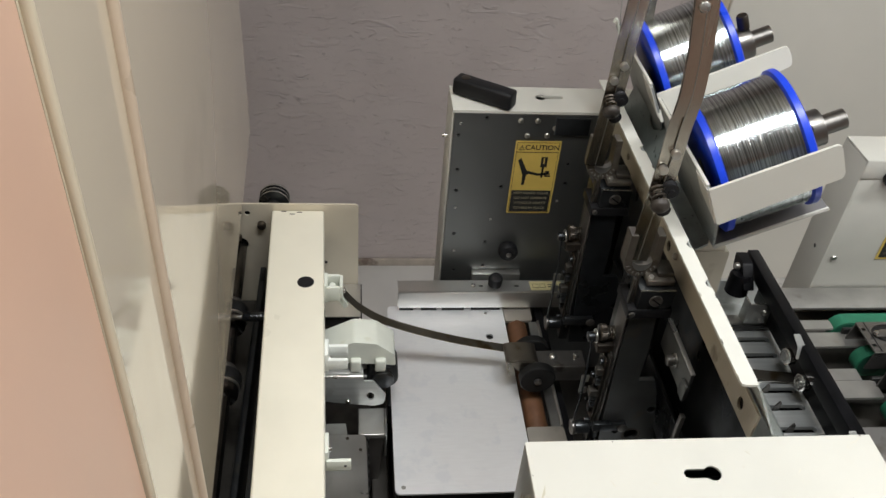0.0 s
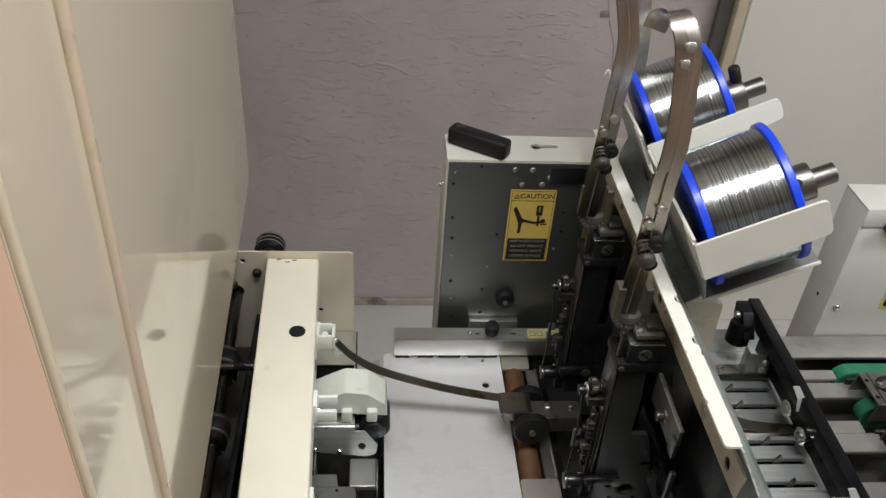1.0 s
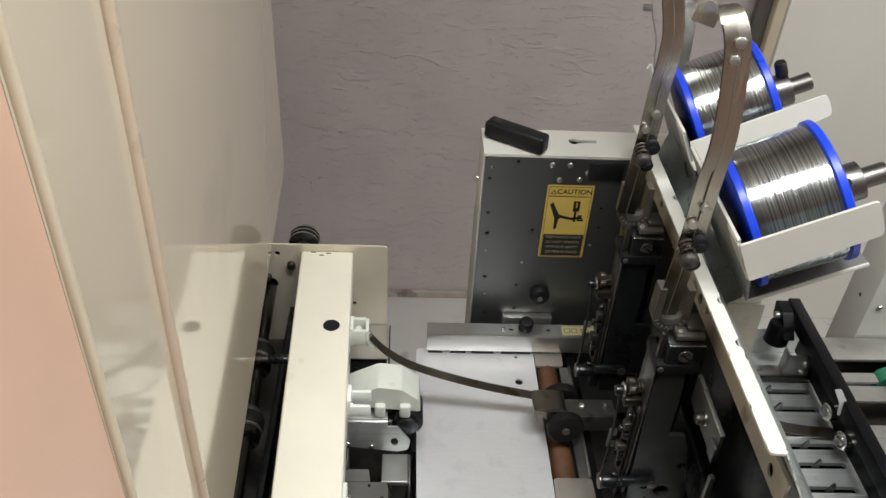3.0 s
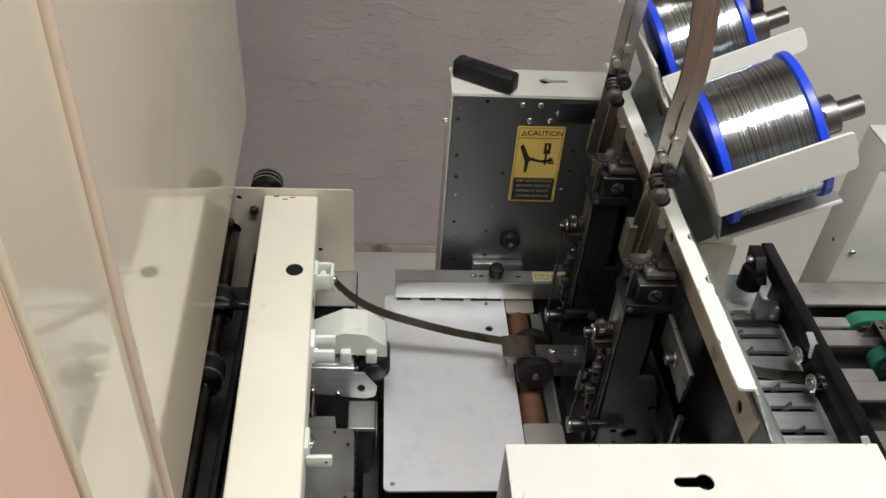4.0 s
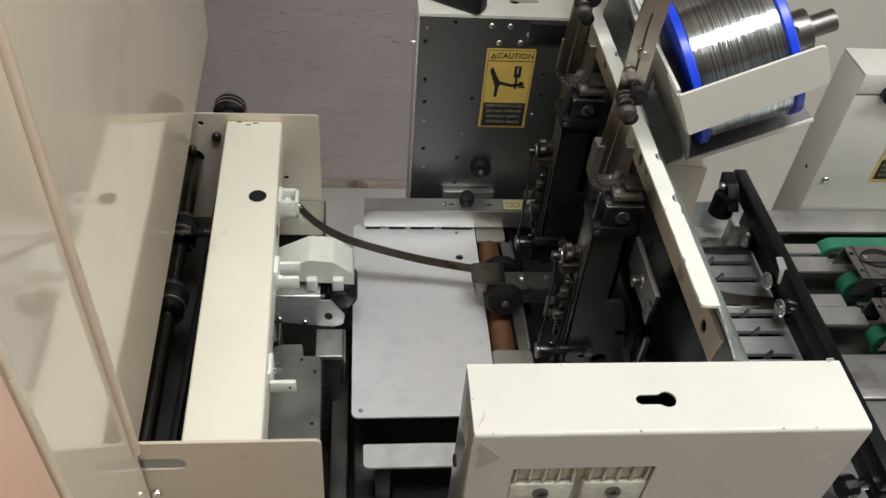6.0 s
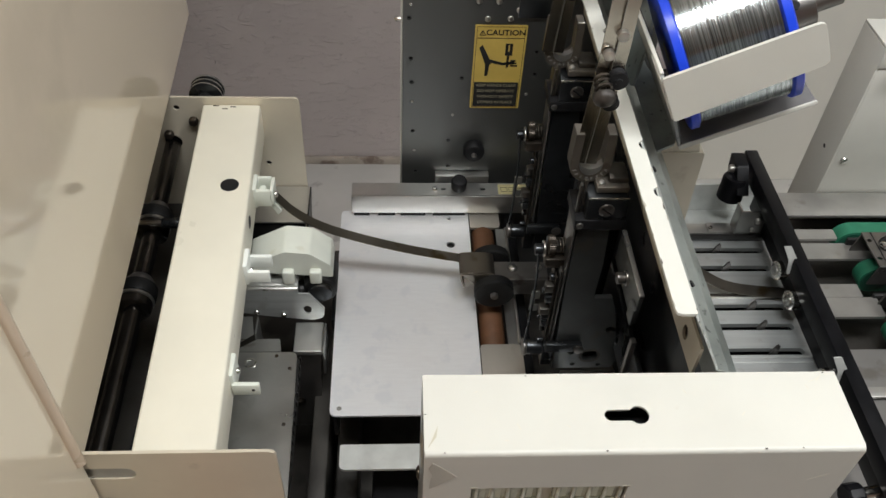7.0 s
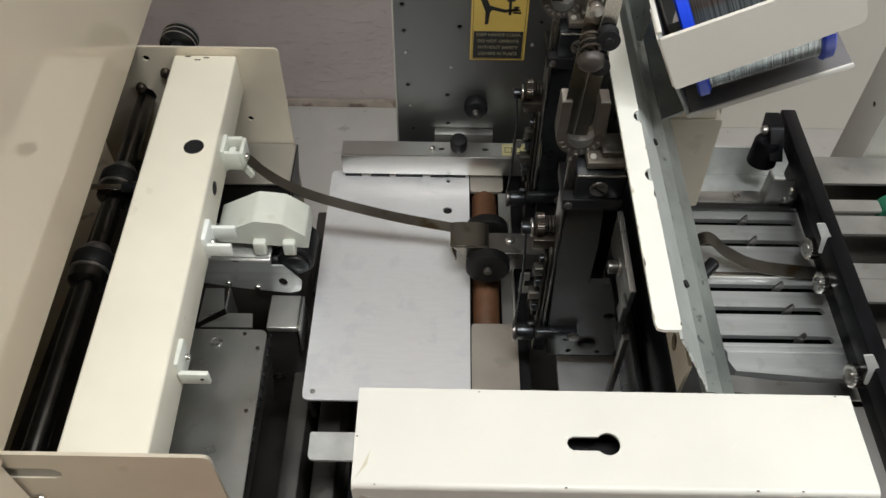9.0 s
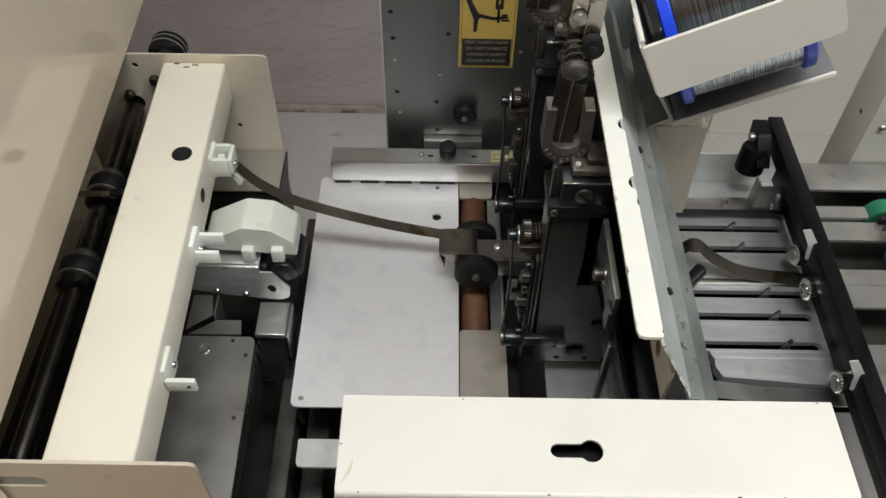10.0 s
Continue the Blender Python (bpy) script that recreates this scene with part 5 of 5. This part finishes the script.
def spool_bracket(y, reach, foot, top, lean, drop):
    b = thing("spool_bracket", "folded cream steel bracket around a wire spool", "bracket", (0.2515, y, 1.1640), "spool brackets", turn=BRACKET_TILT)
    e = -0.0480
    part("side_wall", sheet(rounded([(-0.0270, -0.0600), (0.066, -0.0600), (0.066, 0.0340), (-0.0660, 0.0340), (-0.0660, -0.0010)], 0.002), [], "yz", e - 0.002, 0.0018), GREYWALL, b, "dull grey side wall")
    part("wall_fold", sheet([(-0.0660, 0.0000), (-0.0400, 0.0130), (-0.0400, 0.0335), (-0.0660, 0.0335)], [], "yz", e - 0.0030, 0.0009), CREAM_BOX, b, "cream fold of the front arm")
    part("wall_rim", B(e - 0.0022, e + 0.0004, -0.0630, 0.066, 0.0338, 0.0356, 0.0005), CREAM_BOX, b)
    part("tray_rim", B(e - 0.002, 0.0455, -0.0290, -0.0272, -0.0620, -0.0585, 0.0006), CREAM_BOX, b)
    # black sheet stands in for the shade between wall and spool flange
    part("inner_shade", sheet([(-0.0255, -0.0590), (0.0655, -0.0590), (0.0655, 0.0335), (-0.0652, 0.0335), (-0.0652, -0.0010)], [], "yz", e + 0.0002, 0.0008), BLACK, b, "black sheet for the shade inside the wall")
    arm = sheet(rounded([(e - 0.002, top - drop, 0.002), (reach - 0.002, foot - 0.004, 0.005), (reach, foot, 0.003), (reach, top, 0.005), (e - 0.002, top, 0.002)], 0.003), [], "xz", -0.0680, 0.0022)
    for v in arm.verts:
        v.co.y += lean * v.co.z
    part("front_arm", arm, CREAM_BOX, b, "cream front arm")
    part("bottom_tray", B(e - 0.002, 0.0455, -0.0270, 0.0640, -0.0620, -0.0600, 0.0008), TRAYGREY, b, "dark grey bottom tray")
    return b


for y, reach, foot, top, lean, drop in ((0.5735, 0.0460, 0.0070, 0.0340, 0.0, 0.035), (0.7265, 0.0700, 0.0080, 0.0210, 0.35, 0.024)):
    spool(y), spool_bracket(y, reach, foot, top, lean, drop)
ts = thing("thumb_screw", "black-headed thumb screw on the spool spindle", "screw", (0.311, 0.7265, 1.203))
m = Matrix.Translation((0.2488, 0.7265, 1.1645)) @ TILT_Y
bm = lathe([(0, 0.004), (0.001, 0.0054), (0.0125, 0.0054), (0.0140, 0.0045)], (0, 0, 0), (0, 0, 1), 24)
bm.transform(m @ Matrix.Translation((0.0540, 0, 0.0148)))
part("head", bm, GRIMY, ts)
ss = thing("set_screw", "small socket set screw in the spool collar", "screw", (0.29, 0.56, 1.19))
bm = C((0.0450, -0.0105, 0.0092), (0.0450, -0.0118, 0.0103), 0.0036, seg=18)
bm.transform(Matrix.Translation((0.2488, 0.5735, 1.1645)) @ TILT_Y)
part("screw_face", bm, BLACK, ss)
hk = thing("wire_hook", "thin white bent wire hook behind the guide", "hook", (0.175, 0.74, 1.15))
part("hook_wire", tube(curve_points([(0.1960, 0.745, 1.130), (0.1865, 0.745, 1.165), (0.1800, 0.745, 1.190), (0.1765, 0.745, 1.198), (0.1745, 0.745, 1.194)], 5), 0.0011, 8), NYLON, hk)
part("loose_wire", tube(curve_points([(0.1600, 0.746, 1.300), (0.1655, 0.746, 1.262), (0.1690, 0.745, 1.245), (0.1770, 0.745, 1.222), (0.1800, 0.745, 1.200), (0.1850, 0.745, 1.175)], 6), 0.0005, 6), STEEL, hk, "fine loose steel wire")
part("wire_tab", B(0.1600, 0.1680, 0.7440, 0.7470, 1.2480, 1.2540, 0.0008), STEEL, hk)
# cream post carrying the brackets
pt = thing("bracket_post", "cream sheet-metal post under the spool brackets", "machine post", (0.255, 0.60, 0.966))
part("post", sheet(rounded([(0.2480, 0.966), (0.2740, 0.966), (0.2715, 1.0515), (0.2350, 1.0515)], 0.002), [], "xz", 0.5840, 0.045), TANPAINT, pt)
part("post_cap", sheet(rounded([(0.584, 1.0520), (0.629, 1.0520), (0.629, 1.0800), (0.606, 1.0800)], 0.002), [], "yz", 0.2350, 0.0320), TANPAINT, pt)
screw("bolt", (0.2728, 0.600, 1.010), (1, 0, 0), 0.0035, pt, GRIMY, 0.003)

# ---- delivery: slotted plate, stop bar and knobs ----
dp = thing("delivery_plate", "slotted bright steel delivery plate", "machine plate", (0.33, 0.6, 0.84))
slots = [slot_loop(0.262, 0.4090, y, 0.0075) for y in (0.6710, 0.6460, 0.5950, 0.5710, 0.5420)]
part("plate", sheet([(0.2375, 0.536), (0.430, 0.536), (0.430, 0.690), (0.2375, 0.690)], slots, "xy", 0.8500, 0.005), DELIVERY, dp)
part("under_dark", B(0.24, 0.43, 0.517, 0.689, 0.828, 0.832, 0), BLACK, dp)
for x, y in ((0.360, 0.6740), (0.363, 0.6490), (0.374, 0.5980), (0.377, 0.5740), (0.380, 0.5450)):
    part("fin", sheet([(x - 0.0042, 0.838), (x + 0.0034, 0.838), (x + 0.0034, 0.850), (x + 0.0024, 0.8600), (x + 0.0008, 0.8616), (x - 0.0006, 0.8598), (x - 0.0042, 0.8522)], [], "xz", y - 0.005, 0.0018), CARRIAGE, dp)
part("far_ledge", B(0.238, 0.430, 0.6905, 0.7050, 0.8470, 0.8560, 0.0008), PLATE, dp)
part("dark_groove", B(0.238, 0.430, 0.684, 0.6895, 0.8508, 0.8560, 0.0006), DARK, dp)
part("far_plate", sheet(rounded([(0.325, 0.830), (0.430, 0.830), (0.424, 0.872), (0.332, 0.872)], 0.001), [], "xz", 0.7480, 0.002), PALESHEET, dp)
part("far_shelf", B(0.325, 0.430, 0.7055, 0.7478, 0.8330, 0.8350, 0.0006), PALESHEET, dp)
screw("screw", (0.359, 0.6975, 0.8562), (0, 0, 1), 0.0028, dp)
part("near_block", sheet(rounded([(0.3130, 0.5335), (0.3165, 0.5260), (0.3155, 0.5190), (0.3200, 0.5090), (0.428, 0.5010), (0.428, 0.5320)], 0.001), [], "xy", 0.8535, 0.010), DELIVERY, dp, "bright steel end block")
# two pale strips paint the highlights along the end block
part("ridge_highlight", B(0.3175, 0.428, 0.5268, 0.5276, 0.8536, 0.8541, 0.0002, 1), PALESHEET, dp, "pale strip for the ridge highlight")
part("ridge_highlight", B(0.3145, 0.428, 0.5329, 0.5336, 0.8500, 0.8537, 0.0002, 1), PALESHEET, dp, "pale strip for the edge highlight")
part("near_edge", ribbon(curve_points([(0.285, 0.498, 0.8575), (0.320, 0.497, 0.8530), (0.360, 0.495, 0.8490), (0.430, 0.494, 0.8475)], 5), 0.0150, 0.0012, (0, 1, 0)), SHADE, dp, "tarnished bowed strip")
tongue = thing("delivery_spring", "dark bowed spring-steel tongue over a pale strip", "spring strip", (0.35, 0.6, 0.85))
part("spring_tongue", ribbon(curve_points([(0.300, 0.6290, 0.864), (0.309, 0.6300, 0.8735), (0.318, 0.6295, 0.8740), (0.332, 0.6205, 0.8670), (0.360, 0.6120, 0.8590), (0.413, 0.6070, 0.8560)], 6), 0.0130, 0.0008, (0.1, 1, 0.1)), SPRING, tongue)
part("pale_strip", B(0.270, 0.430, 0.6050, 0.6095, 0.8510, 0.8545, 0.0006), BRIGHT, tongue)
lv = thing("stop_lever", "small black stop lever on the delivery plate", "lever", (0.31, 0.595, 0.85))
bm = B(-0.0055, 0.0055, -0.0170, 0.0140, 0, 0.011, 0.0032, 3)
bm.transform(pose(0.310, 0.6010, 0.860, 20, 0, -48))
part("lever", bm, BLACK, lv)

sb = thing("stop_bar", "black slotted stop bar with end knob across the delivery", "stop bar", (0.405, 0.57, 0.85))
part("right_bar", B(0.3995, 0.4130, 0.372, 0.7620, 0.8890, 0.9090, 0.0012), BARBLACK, sb)
part("lower_bar", B(0.4105, 0.4180, 0.380, 0.7300, 0.8560, 0.8885, 0.0012), BARBLACK, sb)
part("post", lathe([(0, 0.0135), (0.024, 0.0128), (0.027, 0.0110)], (0.3860, 0.7330, 0.8690), (0, 0.06, 1), 32), BARBLACK, sb, "black round post")
part("post_ear", sheet(rounded([(0.7150, 0.8840), (0.7560, 0.8880), (0.7600, 0.9080), (0.7380, 0.9080)], 0.003), [], "yz", 0.3850, 0.0120), BARBLACK, sb)
screw("ear_bolt", (0.3848, 0.7440, 0.8985), (-1, 0, 0), 0.0046, sb, STEEL, 0.005)
part("end_knob", knurled((0.3880, 0.384, 0.8790), (-1, -0.15, 0), 0.0100, 0.0140, 10), BARBLACK, sb, "black lobed end knob")
part("end_stud", C((0.3880, 0.384, 0.8790), (0.4030, 0.386, 0.8790), 0.0050, seg=20), BRIGHT, sb)
part("end_nut", C((0.4050, 0.3800, 0.8790), (0.4200, 0.3800, 0.8790), 0.0085, seg=6, bev=0.0008), BARBLACK, sb)
cp = thing("rail_clip", "small bent steel clip under the stop bar", "clip", (0.39, 0.69, 0.85))
part("clip_face", B(0.3810, 0.4092, 0.6880, 0.6893, 0.8570, 0.8885, 0.0004), SHADE, cp)
for x in (0.3810, 0.4079):
    part("clip_leg", B(x, x + 0.0013, 0.6894, 0.7025, 0.8580, 0.8885, 0.0004), SHADE, cp)
for x in (0.3809, 0.4078):
    part("leg_rim", B(x, x + 0.0015, 0.6894, 0.7025, 0.8886, 0.8893, 0.0002), BRIGHT, cp, "bright upper edge")
part("clip_rim", B(0.3812, 0.4090, 0.6879, 0.6892, 0.8886, 0.8892, 0.0002), BRIGHT, cp, "bright upper edge")
part("clip_foot", B(0.3560, 0.3808, 0.6910, 0.7045, 0.8562, 0.8576, 0.0004), PLATE, cp)
for x, z, r in ((0.4010, 0.8770, 0.0036), (0.3985, 0.8650, 0.0028)):
    screw("clip_screw", (x, 0.6878, z), (0, -1, 0), r, cp, STEEL, 0.004)
for y in (0.614, 0.577, 0.489):
    kb = thing("adjusting_knob", "small knurled chrome adjusting knob on the stop bar", "knob", (0.395, y, 0.875), "adjusting knobs")
    part("knob_disc", knurled((0.4030, y + 0.001, 0.8815), (-1, -0.10, 0.06), 0.0094, 0.0098, 26), BRIGHT, kb)
    part("knob_stem", C((0.4060, y + 0.002, 0.8807), (0.4015, y + 0.001, 0.8816), 0.0042, seg=18), STEEL, kb)
    part("boss", C((0.3936, y + 0.0002, 0.8820), (0.3922, y + 0.0001, 0.8821), 0.0050, seg=18, bev=0.0004), STEEL, kb)
    if y != 0.577:
        tb2 = sheet(rounded([(-0.0085, 0.0120), (-0.0010, 0.0115), (0.0085, -0.0040), (0.0080, -0.0200), (0.0015, -0.0200), (0.0005, -0.0050)], 0.0012), [], "xz", 0, 0.0012)
        tb2.transform(pose(0.3945, y - 0.0100, 0.9120, -12, 0, 8))
        part("bent_tab", tb2, PALESHEET, kb, "pale bent tab")

# ---- next station ----
hs = thing("folding_housing", "off-white housing of the next station with knob and label", "machine housing", (0.85, 0.79, 0.80))
part("front_panel", B(0.508, 1.50, 0.7720, 0.7745, 0.825, 1.0270, 0.0012), CREAM_BOX, hs)
part("left_panel", B(0.5060, 0.5078, 0.7720, 0.8240, 0.780, 1.0270, 0.0006), CREAM_BOX, hs)
part("top_panel", B(0.5060, 1.50, 0.7720, 0.8240, 1.0275, 1.0300, 0.0008), CREAM_BOX, hs)
part("back_panel", B(0.5080, 1.50, 0.8220, 0.8240, 0.780, 1.0270, 0), CREAM_BOX, hs)
screw("screw", (0.5190, 0.7718, 0.8880), (0, -1, 0), 0.0040, hs, STEEL, 0.003)
screw("screw", (0.5067, 0.7960, 0.8880), (-1, 0, 0), 0.0030, hs, DARK, 0.001)
part("knob", lathe([(0, 0.0060), (0.002, 0.0088), (0.011, 0.0095), (0.013, 0.0080)], (0.5395, 0.7703, 1.0095), (0, -1, 0), 28), BLACK, hs)
part("lid_lip", B(0.5062, 1.50, 0.7704, 0.7719, 1.0060, 1.0298, 0.0006), CREAM_BOX, hs, "overlapping lid edge")
wl = thing("warning_label", "yellow and black warning label on the next housing", "label", (0.60, 0.7715, 0.88))
part("label_sheet", B(0.5730, 0.6220, 0.7710, 0.7716, 0.8870, 0.9780, 0), YELLOW, wl)
part("black_field", B(0.5760, 0.6190, 0.7706, 0.7709, 0.8900, 0.9180, 0), INK, wl)
part("pale_field", B(0.5745, 0.6205, 0.7707, 0.7709, 0.9190, 0.9660, 0), TAG, wl)
part("ban_ring", sheet(ring(0.5975, 0.9430, 0.0185, n=36), [ring(0.5975, 0.9430, 0.0160, n=36)], "xz", 0.7703, 0.0003), ORANGE, wl, "orange ban ring")
bm = B(-0.0165, 0.0165, -0.0001, 0.0001, -0.0011, 0.0011, 0)
bm.transform(pose(0.5975, 0.7703, 0.9430, 0, 45, 0))
part("ban_stroke", bm, ORANGE, wl)
part("pictogram", sheet(rounded([(0.5880, 0.9310), (0.6050, 0.9310), (0.6080, 0.9420), (0.6020, 0.9560), (0.5960, 0.9520), (0.5900, 0.9500)], 0.001), [], "xz", 0.7706, 0.0002), INK, wl)
text("heading", "CAUTION", 0.0075, INK, wl, Matrix.Translation((0.5975, 0.7706, 0.9720)) @ pose(0, 0, 0, 90, 0, 0))
for i, line in enumerate(("DO NOT OPERATE", "WITHOUT SAFETY", "COVERS IN PLACE")):
    text("lettering", line, 0.0043, PALE, wl, Matrix.Translation((0.5975, 0.7704, 0.9105 - 0.0070 * i)) @ pose(0, 0, 0, 90, 0, 0))
rr = thing("rear_rail", "long flat grey steel rail in front of the next housing", "machine rail", (0.9, 0.75, 0.83))
part("rail", B(0.4350, 1.50, 0.7330, 0.7700, 0.8370, 0.8410, 0.0008), RAIL, rr)
for i, (y0, y1, x0, x1) in enumerate(((0.6860, 0.7000, 0.415, 0.494), (0.661, 0.6835, 0.415, 1.50), (0.6060, 0.6230, 0.415, 0.490), (0.5810, 0.6055, 0.415, 0.503))):
    g = thing("guide_rail", "flat steel paper guide rail over dark gaps", "guide rail", ((x0 + x1) / 2, y0, 0.83), "guide rails")
    part("rail", sheet(rounded([(x0, y0), (x1, y0), (x1, y1), (x0, y1)], 0.002), [], "xy", 0.8480 + 0.004 * (x1 < 1), 0.003), RAIL, g)
for y0 in (0.700, 0.648, 0.573):
    gb = thing("green_belt", "green rubber transport belt round an end pulley", "belt", (0.8, y0, 0.83), "green belts")
    xb = 0.4980 if y0 == 0.700 else 0.5045
    part("belt", sheet(slot_loop(xb, 1.50, 0.838, 0.034, 14), [], "xz", y0 - 0.008, 0.016), GREEN, gb)
    # darker green on the pulley stands in for shadow at the belt's end
    part("end_pulley", C((xb + 0.0170, y0 - 0.0085, 0.838), (xb + 0.0170, y0 + 0.0085, 0.838), 0.0150, seg=28), BELTCORE, gb, "pulley inside the belt, its green darkened for shadow")
for x0, y0 in ((0.506, 0.6505), (0.503, 0.5740)):
    rb = thing("roller_carriage", "steel roller carriage with a black rubber ring over the belt", "roller carriage", (x0 + 0.06, y0, 0.84), "roller carriages")
    lip = rounded([(x0 - 0.003, 0.8470, 0.002), (x0 + 0.150, 0.8470), (x0 + 0.150, 0.8722), (x0 + 0.001, 0.8722)], 0.0008)
    part("front_cheek", sheet(lip, [ring(x0 + 0.075, 0.861, 0.002)], "xz", y0 - 0.0238, 0.0016), CARRIAGE, rb)
    part("back_cheek", sheet(lip, [], "xz", y0 + 0.0222, 0.0016), CARRIAGE, rb)
    hx, hy = x0 + 0.0315, y0 + 0.0045
    holes = [ring(hx, hy, 0.0205, 0.0150, n=36), ring(x0 + 0.0040, y0 + 0.0120, 0.0026, 0.0022), ring(x0 + 0.0045, y0 - 0.0130, 0.0026, 0.0022), slot_loop(x0 + 0.062, x0 + 0.085, y0 + 0.0165, 0.005), slot_loop(x0 + 0.058, x0 + 0.085, y0 - 0.0150, 0.005)]
    part("top", sheet(rounded([(x0, y0 - 0.0238), (x0 + 0.150, y0 - 0.0238), (x0 + 0.150, y0 + 0.0238), (x0, y0 + 0.0238)], 0.0008), holes, "xy", 0.8738, 0.0015), CARRIAGE, rb)
    part("front_rim", B(x0, x0 + 0.150, y0 - 0.0246, y0 - 0.0239, 0.8722, 0.8739, 0.0002), STEEL, rb, "bright front edge")
    part("rubber_ring", sheet(ring(hx, hy, 0.0198, 0.0144, n=36), [ring(hx, hy, 0.0145, 0.0098, n=36)], "xy", 0.8728, 0.006), RUBBER, rb)
    part("ring_core", sheet(ring(hx, hy, 0.0142, 0.0095, n=36), [], "xy", 0.8722, 0.003), CARRIAGE, rb)
    part("seam", B(x0 + 0.0085, x0 + 0.0094, y0 - 0.0236, y0 + 0.0236, 0.8741, 0.8743, 0), BLACK, rb)
    part("axle_strip", B(x0 + 0.0125, x0 + 0.150, y0 - 0.0020, y0 + 0.0068, 0.8745, 0.8765, 0.0005), CARRIAGE, rb)
    screw("screw", (x0 + 0.0125, y0 + 0.0022, 0.8767), (0, 0, 1), 0.0034, rb, BRIGHT, 0.0035)
    part("thumb_wheel", knurled((x0 + 0.020, y0 - 0.0330, 0.8600), (1, 0, 0), 0.0085, 0.0150, 14), BARBLACK, rb, "black ribbed thumb wheel")
    part("thumb_stem", C((x0 + 0.0270, y0 - 0.0330, 0.8600), (x0 + 0.0270, y0 - 0.0239, 0.8600), 0.0030, seg=14), STEEL, rb)
    part("bearing", B(x0 - 0.004, x0 + 0.030, y0 + 0.0300, y0 + 0.0345, 0.8300, 0.8560, 0.0015), DARK, rb, "dark bearing plate")
fpz = thing("front_deck", "grey steel front deck plate beside the housing", "machine plate", (0.8, 0.45, 0.83))
part("deck", sheet(rounded([(0.2830, 0.318), (1.50, 0.318), (1.50, 0.551), (0.432, 0.551), (0.432, 0.486), (0.2830, 0.486)], 0.001), [], "xy", 0.8400, 0.004), DECK, fpz)
part("tongue", B(0.425, 0.497, 0.4930, 0.5040, 0.8445, 0.8475, 0.0010), RAIL, fpz)
dk = thing("belt_bed", "dark bed below the belts of the next station", "machine bed", (0.9, 0.65, 0.78))
part("bed", B(0.40, 1.50, 0.55, 0.77, 0.79, 0.80, 0), PAN, dk)

# ---- press roller arm over the table ----
pa = thing("press_roller", "steel press arm with two black rubber wheels", "press arm", (0.13, 0.60, 0.86))
part("arm_plate", sheet(rounded([(0.118, 0.6010), (0.172, 0.6010), (0.172, 0.6215), (0.118, 0.6215)], 0.001), [], "xy", 0.8870, 0.0025), CARRIAGE, pa)
part("arm_web", B(0.118, 0.172, 0.5990, 0.6008, 0.8660, 0.8870, 0.0006), CARRIAGE, pa)
bm = ribbon(curve_points([(0.0945, 0.615, 0.8730), (0.0905, 0.615, 0.8870), (0.0935, 0.615, 0.8922), (0.1150, 0.615, 0.8925), (0.1220, 0.615, 0.8900)], 5), 0.026, 0.0014, (0, 1, 0))
part("hood_plate", bm, SPRING, pa)
part("hood_cheek", sheet([(0.0910, 0.8915), (0.1210, 0.8915), (0.1180, 0.8790), (0.1080, 0.8740)], [], "xz", 0.6010, 0.0014), SPRING, pa)
for y in (0.5945, 0.6330):
    part("wheel", lathe([(0, 0.0172), (0.0012, 0.0185), (0.0085, 0.0185), (0.0098, 0.0172)], (0.1215, y - 0.0050, 0.8765), (0, 1, 0), 40), RUBBER, pa, "black rubber wheel")
part("axle", C((0.1215, 0.5865, 0.8765), (0.1215, 0.640, 0.8765), 0.0036, seg=20, bev=0.0004), CARRIAGE, pa)
for x, r in ((0.1400, 0.0042), (0.1640, 0.0032)):
    screw("screw", (x, 0.6130, 0.8872), (0, 0, 1), r, pa, STEEL, 0.003)
